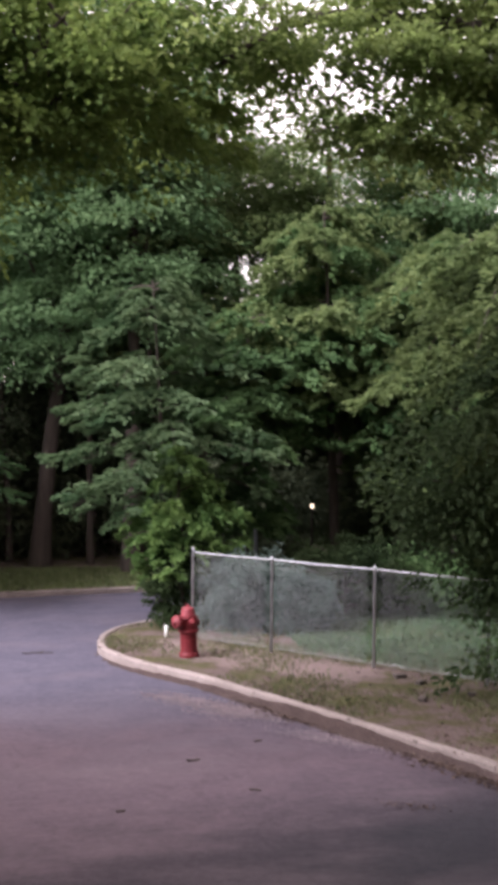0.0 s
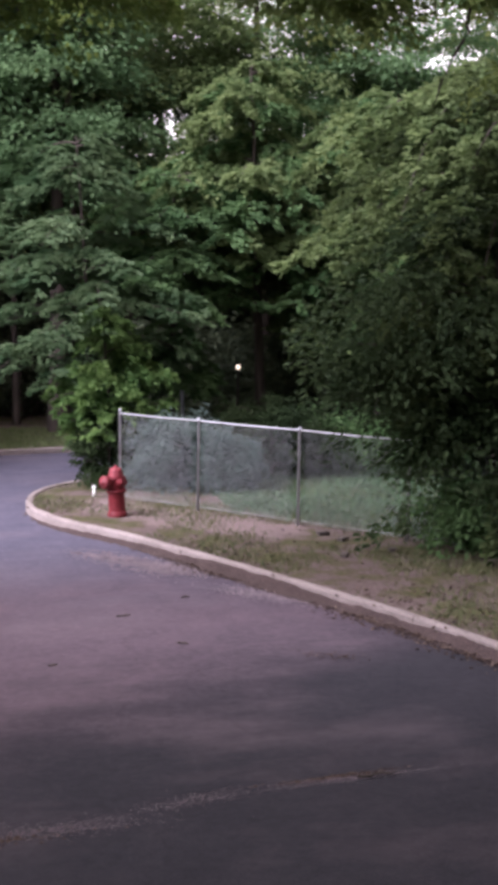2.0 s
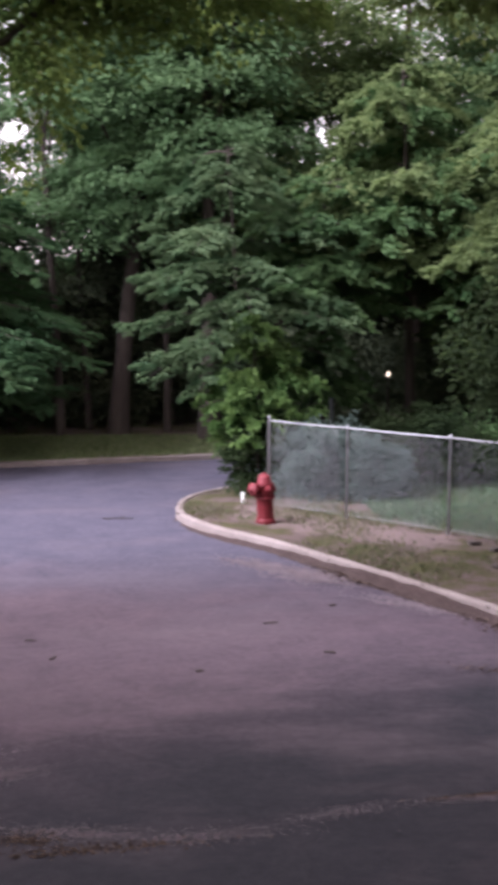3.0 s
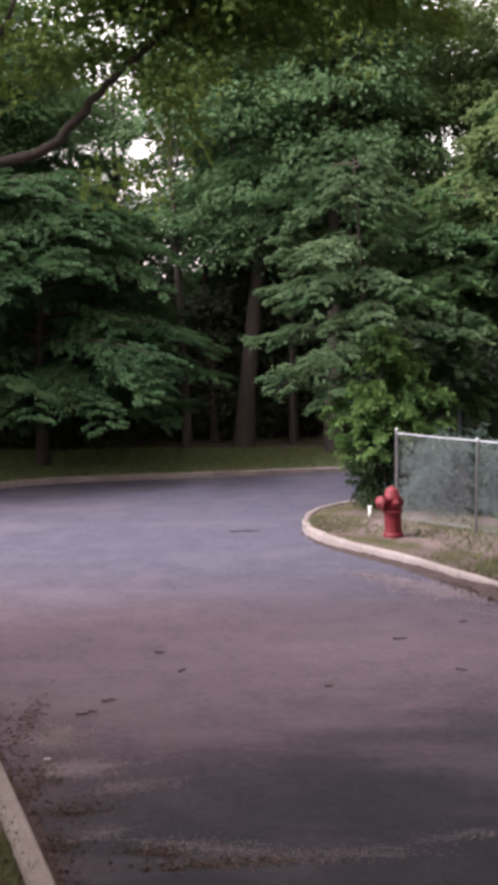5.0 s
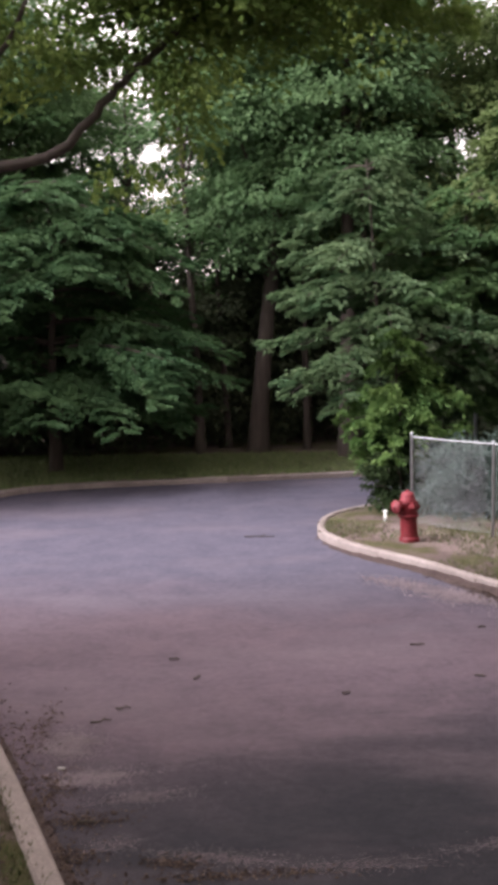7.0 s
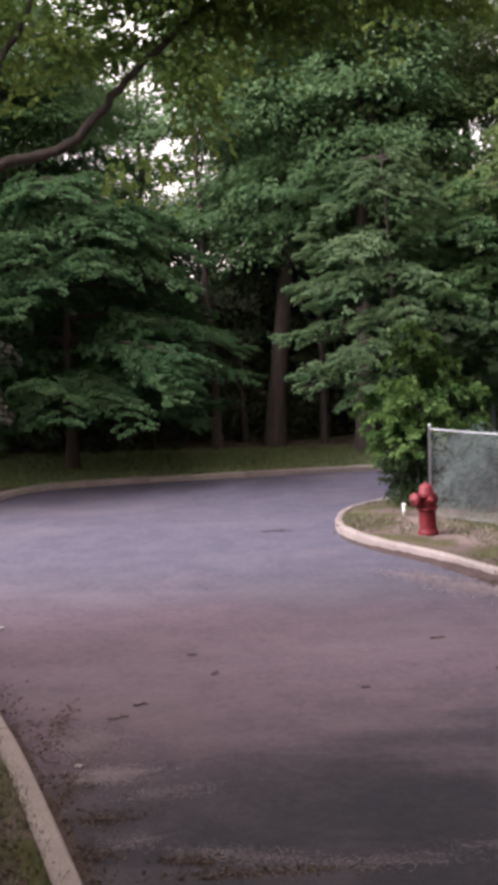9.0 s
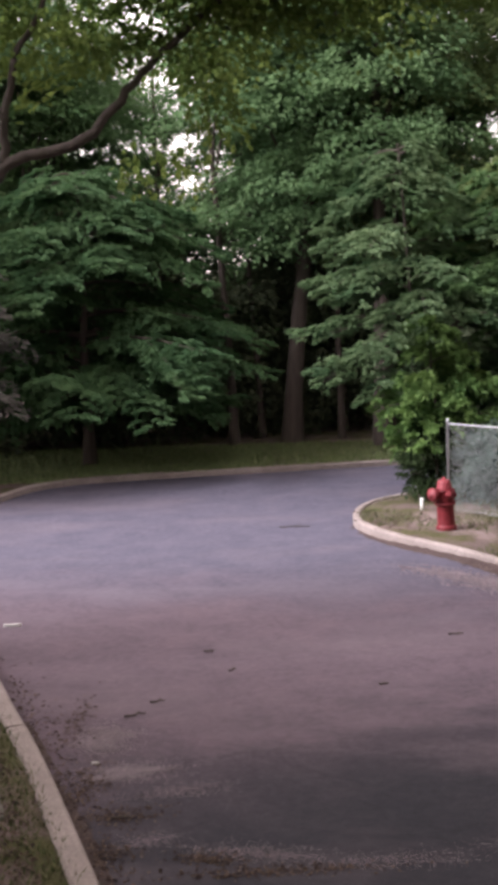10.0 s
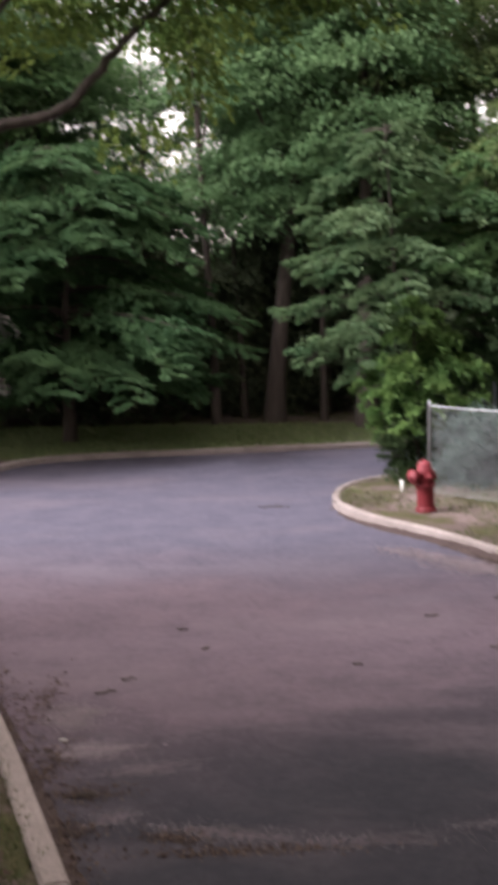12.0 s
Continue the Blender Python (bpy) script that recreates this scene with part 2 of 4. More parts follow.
def smooth_line(pts, steps=8):
    """Catmull-Rom through the points."""
    p = np.asarray(pts, float)
    q = np.vstack([2 * p[0] - p[1], p, 2 * p[-1] - p[-2]])
    out = []
    for k in range(len(p) - 1):
        a, b, c, d = q[k:k + 4]
        for s in np.linspace(0, 1, steps, endpoint=False):
            out.append(0.5 * (2 * b + (c - a) * s + (2 * a - 5 * b + 4 * c - d) * s**2 + (3 * b - a - 3 * c + d) * s**3))
    return np.array(out + [p[-1]])


def even_line(line, step):
    seg = np.r_[0, np.cumsum(np.linalg.norm(np.diff(line, axis=0), axis=1))]
    at = np.arange(0, seg[-1], step)
    return np.stack([np.interp(at, seg, line[:, k]) for k in range(line.shape[1])], 1)


# ---- ground, road and kerbs ----
KERB_H = 0.13
RIGHT_FRONT = smooth_line([(7.5, -40), (7.0, -20), (6.6, -5), (5.9, 2), (5.25, 6), (4.62, 8.6), (4.05, 10.1), (3.36, 11.5), (2.49, 13.2), (1.95, 14.2), (1.36, 15.05), (1.03, 15.7),
                           (0.86, 16.3), (0.86, 16.8), (0.98, 17.4), (1.3, 18.0), (2.2, 18.8), (4.2, 19.5), (9, 20.2), (24, 21.5)])
LEFT_LINE = smooth_line([(2.2, -40), (1.6, -20), (0.9, -3), (0.25, 2), (-0.62, 5), (-1.04, 6.22), (-1.65, 7.9), (-2.13, 9.1), (-2.62, 10.3), (-3.1, 11.2), (-4.2, 12.0), (-6.5, 12.5), (-24, 13)])
FAR_LINE = smooth_line([(-24, 15.2), (-9, 15.4), (-6.1, 16.2), (-5.0, 17.6), (-4.68, 19.0), (-4.35, 20.2), (-3.9, 20.8), (-3.1, 21.2), (-1.4, 21.6), (0.2, 21.95), (2.1, 22.3), (5, 22.9), (10, 23.8), (24, 26)])


def inside(px, py, poly):
    hit = np.zeros(px.shape, bool)
    x1, y1 = poly[-1]
    for x2, y2 in poly:
        if y1 != y2:
            hit ^= ((y1 > py) != (y2 > py)) & (px < (x2 - x1) * (py - y1) / (y2 - y1) + x1)
        x1, y1 = x2, y2
    return hit


def offset(line, d):
    t = np.gradient(line, axis=0)
    t /= np.linalg.norm(t, axis=1)[:, None]
    return line + d * np.stack([-t[:, 1], t[:, 0]], 1)


# the kerbs stand on the verge side: right of RIGHT_FRONT and FAR, left of LEFT
ROAD_POLY = np.vstack([offset(RIGHT_FRONT, -0.08), offset(FAR_LINE, 0.08)[::-1], offset(LEFT_LINE, 0.08)[::-1]])


def axis_steps(lo, hi, step, far):
    core = np.arange(lo, hi + step / 2, step)
    grow = np.cumsum(step * 1.28 ** np.arange(1, 40))
    grow = grow[grow < far]
    return np.r_[(lo - grow)[::-1], core, hi + grow]


def relief(x, y):
    return 0.5 * np.sin(1.7 * x + 0.6 * y) * np.sin(0.9 * y - 0.7 * x) + 0.3 * np.sin(4.1 * x + 2) * np.sin(3.7 * y) + 0.2 * np.sin(9.3 * x + 5.1 * y) * np.sin(8.1 * y - 3 * x)


def verge_height(x, y):
    h = KERB_H - 0.03 + 0.016 * relief(x, y)
    h = h + 0.10 * np.clip((y - 22.2) / 3, 0, 1)
    return h


def build_ground():
    xs, ys = axis_steps(-9, 9, 0.1, 900), axis_steps(2, 26, 0.1, 900)
    gx, gy = np.meshgrid(xs, ys)
    z = verge_height(gx, gy)
    z[inside(gx, gy, ROAD_POLY)] = -0.12
    v = np.stack([gx, gy, z], -1).reshape(-1, 3)
    nx = len(xs)
    i = (np.arange(len(ys) - 1)[:, None] * nx + np.arange(nx - 1)[None]).ravel()
    f = np.stack([i, i + 1, i + nx + 1, i + nx], 1)
    tagged(mesh_object("ground", v, f, SOIL, smooth=True), "worn verge of dry grass and bare soil reaching under the trees", "ground", kind="structure")


build_ground()


def build_road():
    xs, ys = np.linspace(-24, 24, 121), np.linspace(-40, 27, 168)
    gx, gy = np.meshgrid(xs, ys)
    z = 0.006 * relief(gx * 0.6, gy * 0.6)
    v = np.stack([gx, gy, z], -1).reshape(-1, 3)
    nx = len(xs)
    i = (np.arange(len(ys) - 1)[:, None] * nx + np.arange(nx - 1)[None]).ravel()
    f = np.stack([i, i + 1, i + nx + 1, i + nx], 1)
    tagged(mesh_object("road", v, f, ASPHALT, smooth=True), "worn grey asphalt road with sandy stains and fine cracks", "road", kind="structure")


build_road()


def build_kerb(name, line, side, length, label, height=KERB_H, width=0.15):
    """A row of kerb pieces along line; side +1 stands to the left of its run."""
    top = empty(name, Matrix(), label, "kerb", kind="structure")
    fine = even_line(line, 0.1)
    per = max(2, int(round(length / 0.1)))
    prof = [(0.0, -0.1), (0.0, height - 0.025), (0.012, height - 0.006), (0.035, height), (width - 0.02, height), (width, height - 0.015), (width, -0.1)]
    for k in range(0, len(fine) - per, per):
        seg = fine[k:k + per + 1]
        step = max(1, per // 7)
        seg = seg[::step] if (per % step == 0) else np.vstack([seg[::step], seg[-1:]])
        t = np.gradient(seg, axis=0)
        t /= np.linalg.norm(t, axis=1)[:, None]
        seg = seg.copy()
        seg[0] += t[0] * 0.006
        seg[-1] -= t[-1] * 0.006
        nrm = np.stack([-t[:, 1], t[:, 0]], 1) * side
        dz, dn = rng.uniform(-0.008, 0.008), rng.uniform(-0.006, 0.006)
        v = np.array([(*(p + n * (o + dn)), h + dz + (rng.uniform(-0.003, 0.003) if h > 0 else 0)) for p, n in zip(seg, nrm) for o, h in prof])
        m = len(prof)
        f = [(a * m + b, a * m + b + 1, (a + 1) * m + b + 1, (a + 1) * m + b) for a in range(len(seg) - 1) for b in range(m - 1)]
        bm = bmesh.new()
        bv = [bm.verts.new(c) for c in v]
        for q in f:
            bm.faces.new([bv[w] for w in q])
        bm.faces.new(bv[:m])
        bm.faces.new(bv[-m:])
        bmesh.ops.recalc_face_normals(bm, faces=bm.faces)
        part("kerb_stone", bm, KERB, top, smooth=False)
    return top


# ---- foliage ----
def leaf_mesh(name, pos, nrm, way, length, width, mat, parent=None, label="", fold=0.25, lite=False):
    """Many folded six-cornered leaves in one mesh; lite: four-cornered ones."""
    n = len(pos)
    way = way - nrm * (way * nrm).sum(1, keepdims=True)
    way /= np.linalg.norm(way, axis=1)[:, None] + 1e-9
    side = np.cross(nrm, way)
    L, W = length[:, None], width[:, None]
    up = nrm * W * fold
    if lite:
        v = np.stack([pos, pos + way * L * 0.45 + side * W * 0.5 + up, pos + way * L - nrm * L * 0.12, pos + way * L * 0.5 - side * W * 0.5 + up], 1).reshape(-1, 3)
        b = np.arange(n)[:, None] * 4
        f = np.concatenate([b + [[0, 2, 1]], b + [[0, 3, 2]]], 1).reshape(-1, 3)
        return mesh_object(name, v, f, mat, parent, label)
    v = np.stack([pos, pos + way * L * 0.3 + side * W * 0.5 + up, pos + way * L * 0.68 + side * W * 0.4 + up * 0.7, pos + way * L - nrm * L * 0.12,
                  pos + way * L * 0.68 - side * W * 0.4 + up * 0.7, pos + way * L * 0.3 - side * W * 0.5 + up], 1).reshape(-1, 3)
    b = np.arange(n)[:, None] * 6
    f = np.concatenate([b + [[0, 3, 2, 1]], b + [[0, 5, 4, 3]]], 1).reshape(-1, 4)
    return mesh_object(name, v, f, mat, parent, label)


def unit(a):
    return a / (np.linalg.norm(a, axis=-1, keepdims=True) + 1e-9)


def pad_leaves(r, centres, outs, radius, flat, per, size, droop=0.35, jitter=0.5):
    """Leaves in flattened sprays round the centres, drooping outwards."""
    n = len(centres) * per
    tilt = np.repeat(r.normal(0, 0.28, (len(centres), 2)), per, 0)
    c, o, rad = np.repeat(centres, per, 0), np.repeat(outs, per, 0), np.repeat(radius, per)
    ang, rr = r.uniform(0, 2 * np.pi, n), np.sqrt(r.uniform(0, 1, n))
    off = np.stack([np.cos(ang) * rr, np.sin(ang) * rr, r.normal(0, 0.45, n) * flat], 1)
    stretch = (off * o).sum(1, keepdims=True) * o * 0.5
    p = off + stretch
    p[:, 2] -= droop * np.clip((off * o).sum(1), 0, 2) ** 2 + 0.12 * rr**2
    p[:, 2] += (off[:, :2] * tilt).sum(1)
    pos = c + p * rad[:, None]
    nrm = unit(np.stack([r.normal(0, jitter, n), r.normal(0, jitter, n), np.full(n, 1.0)], 1) + 0.3 * o)
    way = unit(0.8 * o + 0.6 * unit(off) + r.normal(0, 0.4, (n, 3)) + [0, 0, -0.25])
    ln = size * r.uniform(0.65, 1.3, n)
    return pos, nrm, way, ln


def envelope_pads(r, blobs, count, lo=0.5):
    """Spray centres in the outer shells of ellipsoids (centre, radii); gives centres and outward ways."""
    vol = np.array([np.prod(b[1]) ** (2 / 3) for b in blobs])
    pick = r.choice(len(blobs), count, p=vol / vol.sum())
    d = unit(r.normal(0, 1, (count, 3)))
    k = r.uniform(lo, 1.0, count) ** 0.6
    cs = np.array([b[0] for b in blobs], float)[pick]
    rs = np.array([b[1] for b in blobs], float)[pick]
    c = cs + d * rs * k[:, None]
    out = d * [1, 1, 0.25]
    return c, unit(out)


def trunk_line(r, height, lean=(0, 0), wobble=0.08, n=9):
    s = np.linspace(0, 1, n)
    p = np.stack([lean[0] * s**1.3, lean[1] * s**1.3, height * s], 1)
    p[1:, :2] += np.cumsum(r.normal(0, wobble / n, (n - 1, 2)), 0)
    return p


def limb_line(r, a, b, sag=0.15, n=6):
    s = np.linspace(0, 1, n)[:, None]
    p = a + (b - a) * s
    p[:, 2] += np.sin(np.pi * s[:, 0]) * sag * np.linalg.norm(b - a)
    p[1:-1] += r.normal(0, 0.03 * np.linalg.norm(b - a), (n - 2, 3))
    return p


def build_tree(name, base, label, blobs, trunk_h, trunk_r, leaf, pads, pad_r, per, size, seed, lean=(0, 0), limbs=8, flat=0.22, droop=0.35, jitter=0.5,
               group="", lo=0.5, width=0.5, gaps=(), category="tree", lite=False):
    """blobs, gaps: ellipsoids and balls relative to the base; no spray stands in a gap."""
    r = np.random.default_rng(seed)
    top = empty(name, Matrix.Translation((base[0], base[1], base[2] if len(base) > 2 else float(verge_height(np.array(base[0]), np.array(base[1]))) - 0.02)), label, category, group)
    line = trunk_line(r, trunk_h, lean)
    s = np.linspace(0, 1, len(line))
    v, f = tube(line, trunk_r * (1 - 0.75 * s) + trunk_r * 0.3 * np.exp(-s * 14), 12)
    mesh_object("trunk", v, f, BARK, top, smooth=True)
    c, o = envelope_pads(r, blobs, pads, lo)
    for gx, gy, gz, gr in gaps:
        keep = np.linalg.norm(c - [gx, gy, gz], axis=1) > gr * 0.9
        c, o = c[keep], o[keep]
    keep = c[:, 2] > 0.15
    c, o = c[keep], o[keep]
    rad = pad_r * r.uniform(0.6, 1.35, len(c))
    pos, nrm, way, ln = pad_leaves(r, c, o, rad, flat, per, size, droop, jitter)
    low = pos[:, 2] > 0.03
    for gx, gy, gz, gr in gaps:
        d = (pos[:, 0] - gx) ** 2 / gr**2 + (pos[:, 2] - gz) ** 2 / gr**2 + (pos[:, 1] - gy) ** 2 / 6
        low &= (d > 1) | (r.uniform(0, 1, len(pos)) < 0.22)
    leaf_mesh("crown", pos[low], nrm[low], way[low], ln[low], ln[low] * width, leaf, top, lite=lite)
    for k in r.choice(len(c), min(limbs, len(c)), replace=False):
        hgt = np.clip(c[k, 2] * r.uniform(0.45, 0.8), 0.12 * trunk_h, 0.95 * trunk_h)
        a = np.array([np.interp(hgt, line[:, 2], line[:, 0]), np.interp(hgt, line[:, 2], line[:, 1]), hgt])
        v, f = tube(limb_line(r, a, c[k]), np.linspace(max(0.02, trunk_r * 0.35), 0.008, 6), 7)
        mesh_object("limb", v, f, BARK, top, smooth=True)
    return top


def build_branched(name, base, label, height, reach, leaf, n, seed, trunk_r=0.1, lean=(0, 0), per=430, size=0.10, spray=0.34, rise=0.35, fall=0.5, side=(0, 0),
                   limbs=26, jitter=0.35, group="", category="tree", shade_leaf=None, bare=0.06, thick=0.022, hang=0.55):
    """A tree grown limb by limb: arching limbs round a leader, each with flat sprays of leaves on side twigs.
    reach: (height of the limb's tip, its length) pairs; side: how much farther the limbs go towards x and y."""
    r = np.random.default_rng(seed)
    z0 = base[2] if len(base) > 2 else float(verge_height(np.array(base[0]), np.array(base[1]))) - 0.02
    top = empty(name, Matrix.Translation((base[0], base[1], z0)), label, category, group)
    line = trunk_line(r, height * 0.97, lean, 0.12, 12)
    s = np.linspace(0, 1, len(line))
    v, f = tube(line, np.maximum(trunk_r * (1 - 0.9 * s), 0.012) + trunk_r * 0.3 * np.exp(-s * 14), 12)
    mesh_object("trunk", v, f, BARK, top, smooth=True)
    zs, ls = np.array(reach, float).T
    grid = np.linspace(zs[0], zs[-1], 200)
    dens = np.cumsum(np.interp(grid, zs, ls) + 0.15)
    out_leaves, in_leaves = [], []
    for k in range(n):
        az = k * 2.39996 + r.normal(0, 0.35)
        d = np.array([math.cos(az), math.sin(az), 0.0])
        tip = float(np.interp(r.uniform(0, dens[-1]), dens, grid))
        far = float(np.interp(tip, zs, ls)) * r.uniform(0.62, 1.06) * (1 + side[0] * d[0] + side[1] * d[1])
        far = max(far, 0.25)
        up, dn = rise * r.uniform(0.6, 1.4), fall * r.uniform(0.6, 1.4)
        start = np.clip(tip - far * (up - dn), 0.14 * height, 0.95 * height)
        a = np.array([np.interp(start, line[:, 2], line[:, 0]), np.interp(start, line[:, 2], line[:, 1]), start])
        bend = r.normal(0, 0.18) * far
        w = np.array([-d[1], d[0], 0.0])

        def at(t):
            t = np.asarray(t)[..., None]
            return a + d * far * t + w * bend * t**2 + np.array([0, 0, 1.0]) * (far * (up * t - dn * t**2) + (tip - start - far * (up - dn)) * t)

        if k < limbs:
            v, f = tube(at(np.linspace(0, 0.97, 8)), np.linspace(max(0.012, trunk_r * 0.3), 0.005, 8), 6)
            mesh_object("limb", v, f, BARK, top, smooth=True)
        m = int(per * (0.35 + 0.65 * far / ls.max()))
        twigs = max(3, int(far / 0.13))
        pick = r.integers(0, twigs, m)
        tt = bare + (1 - bare) * ((pick + 0.5) / twigs) ** 0.85
        sgn = np.where(pick % 2 == 0, 1.0, -1.0)
        long = spray * (0.45 + 0.75 * np.sin(np.pi * np.clip(tt * 0.93, 0, 1))) * np.interp(pick, np.arange(twigs), r.uniform(0.6, 1.35, twigs))
        u = r.uniform(0, 1, m) ** 0.75 * long
        pos = at(tt) + w * (sgn * u * 0.8)[:, None] + d * (u * 0.62)[:, None]
        pos[:, 2] -= hang * u**2 / spray + np.interp(pick, np.arange(twigs), r.normal(0, 0.05, twigs))
        pos += r.normal(0, 1, (m, 3)) * [0.035, 0.035, thick]
        nrm = unit(r.normal(0, jitter, (m, 3)) + [0, 0, 1.0] + 0.3 * d)
        way = unit(d * 0.7 + w * sgn[:, None] * 0.6 + r.normal(0, 0.35, (m, 3)) + [0, 0, -0.3])
        ok = pos[:, 2] > 0.12
        # every third limb gets the darker leaf, imitating shade inside the crown
        (in_leaves if shade_leaf and k % 3 == 0 else out_leaves).append((pos[ok], nrm[ok], way[ok], size * r.uniform(0.6, 1.3, ok.sum())))
    for batch, mat in ((out_leaves, leaf), (in_leaves, shade_leaf)):
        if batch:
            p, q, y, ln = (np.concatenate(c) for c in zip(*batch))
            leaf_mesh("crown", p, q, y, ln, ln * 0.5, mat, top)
    return top


# layered young trees behind the hydrant and the fence
build_branched("tree", (2.1, 19.35), "young tree with layered drooping sprays of pale green leaves", 5.5, [(1.2, 1.2), (2.3, 2.15), (3.2, 1.95), (4.1, 1.65), (4.7, 0.9), (5.5, 0.25)],
               LEAF_SILVER, 72, 11, 0.06, (-0.3, 0), 640, 0.085, 0.31, 0.3, 0.46, bare=0.12, jitter=0.22, thick=0.012, hang=0.4)
build_branched("tree", (3.5, 20.0), "bushy tree with deep green layered sprays behind the fence", 5.0, [(1.2, 0.7), (2.2, 1.1), (3.0, 1.7), (4.2, 1.2), (5.0, 0.3)],
               LEAF_GREEN, 68, 24, 0.08, (0, 0), 700, 0.09, 0.38, 0.35, 0.55, jitter=0.25, thick=0.014, hang=0.45)
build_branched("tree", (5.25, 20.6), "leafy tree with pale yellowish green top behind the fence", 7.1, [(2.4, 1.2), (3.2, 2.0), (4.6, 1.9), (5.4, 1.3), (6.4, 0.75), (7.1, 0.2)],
               LEAF_PALE, 100, 21, 0.11, (-0.3, 0), 640, 0.105, 0.42, 0.45, 0.6, shade_leaf=LEAF_GREEN)
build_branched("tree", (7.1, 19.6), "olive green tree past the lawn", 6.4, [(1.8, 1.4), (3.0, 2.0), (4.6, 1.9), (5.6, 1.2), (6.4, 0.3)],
               LEAF_PALE, 84, 26, 0.11, (0, 0), 620, 0.105, 0.44, 0.45, 0.6, shade_leaf=LEAF_GREEN)
build_branched("shrub", (2.25, 18.2), "bright green sapling shrub beside the fence corner", 2.7, [(0.8, 0.8), (1.4, 1.05), (1.9, 0.65), (2.7, 0.12)],
               LEAF_BRIGHT, 58, 12, 0.035, (-0.1, 0), 190, 0.10, 0.2, 0.7, 0.6, limbs=14, jitter=0.6, category="shrub", side=(0.2, 0))
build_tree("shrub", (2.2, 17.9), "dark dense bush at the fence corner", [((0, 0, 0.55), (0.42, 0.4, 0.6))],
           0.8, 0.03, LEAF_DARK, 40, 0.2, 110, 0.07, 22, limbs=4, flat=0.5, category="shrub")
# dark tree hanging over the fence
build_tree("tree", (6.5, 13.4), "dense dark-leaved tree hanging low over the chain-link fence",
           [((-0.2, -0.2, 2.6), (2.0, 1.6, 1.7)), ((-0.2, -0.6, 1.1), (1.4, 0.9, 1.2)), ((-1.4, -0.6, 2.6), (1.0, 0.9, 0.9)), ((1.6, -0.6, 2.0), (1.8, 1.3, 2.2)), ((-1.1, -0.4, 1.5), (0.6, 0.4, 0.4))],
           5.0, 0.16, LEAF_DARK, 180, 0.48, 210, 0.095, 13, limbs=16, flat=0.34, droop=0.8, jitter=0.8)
# lighter leaves imitate the lit left edge of the dark tree
build_branched("tree", (6.25, 13.0), "olive fringe of the dark tree, its lit edge put into leaf colour", 4.5, [(1.2, 0.9), (1.8, 1.75), (2.6, 1.8), (3.6, 1.5), (4.5, 0.5)],
               LEAF_SHADE_OLIVE, 54, 27, 0.06, (-0.2, 0), 420, 0.085, 0.3, 0.5, 0.95, shade_leaf=LEAF_DARK)
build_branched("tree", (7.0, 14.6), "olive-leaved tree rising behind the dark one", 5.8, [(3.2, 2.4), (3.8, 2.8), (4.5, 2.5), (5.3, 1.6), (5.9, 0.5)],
               LEAF_PALE, 96, 23, 0.11, (-0.3, 0), 680, 0.095, 0.42, 0.5, 0.8, shade_leaf=LEAF_SHADE_OLIVE)
# broad tree over the far kerb
build_branched("tree", (-3.7, 22.7), "broad spreading tree with tiered deep green foliage", 5.6, [(0.75, 2.3), (1.3, 3.1), (2.0, 3.1), (3.2, 2.8), (4.4, 2.1), (5.1, 1.3), (5.6, 0.5)],
               LEAF_DEEP, 140, 14, 0.12, (0, 0), 980, 0.09, 0.5, 0.26, 0.4, limbs=40, side=(0.12, -0.05), jitter=0.22, thick=0.012, hang=0.35)
build_tree("tree", (-6.5, 19.4), "dull greyish brown small tree beside the far kerb", [((0.4, 0, 2.4), (1.7, 1.4, 2.0)), ((0, 0, 3.9), (1.3, 1.2, 1.1))],
           4.2, 0.12, LEAF_DUN, 110, 0.42, 150, 0.10, 15, limbs=10, flat=0.15)

# tall woods behind: x, y, height, trunk radius, crown radius, leaf
WOODS = [(0.12, 24.9, 9.8, 0.19, 2.0, 0), (1.95, 24.1, 9.5, 0.2, 2.2, 0), (1.1, 27.5, 10.0, 0.16, 2.0, 0), (3.6, 25.5, 9.0, 0.18, 2.6, 1), (6.2, 24.5, 9.7, 0.2, 2.8, 1),
         (9.0, 23.5, 9.8, 0.2, 3.0, 0), (12.0, 21.0, 10.0, 0.2, 3.2, 0), (-6.9, 26.5, 11.0, 0.18, 2.6, 0), (-9.8, 24.0, 11.0, 0.2, 3.0, 0), (2.2, 31.0, 11.0, 0.2, 2.8, 0),
         (5.2, 31.0, 10.4, 0.2, 2.8, 0), (9.5, 30.0, 10.4, 0.2, 3.2, 0), (-9.5, 33.0, 11.0, 0.18, 3.0, 0), (13.5, 27.0, 11.0, 0.2, 3.4, 1), (-12.0, 19.5, 11.0, 0.2, 3.0, 0),
         (-4.9, 26.8, 10.0, 0.16, 1.5, 0), (0.3, 29.0, 8.0, 0.12, 1.4, 0)]
SPARSE = [(-2.9, 29.5, 9.6, 0.10, 2.0), (-4.4, 33.0, 10.5, 0.10, 2.0)]
for k, (tx, ty, th, tr, cw) in enumerate(SPARSE):
    build_tree("tree", (tx, ty), "thin-crowned woodland tree against the bright sky", [((0, 0, th * 0.62), (cw, cw, th * 0.2)), ((0, 0, th * 0.85), (cw * 0.7, cw * 0.7, th * 0.14))],
               th * 0.95, tr, LEAF_GREEN, 125, 0.42, 130, 0.115, 300 + k, limbs=12, flat=0.4, group="thin-crowned trees", lite=True)
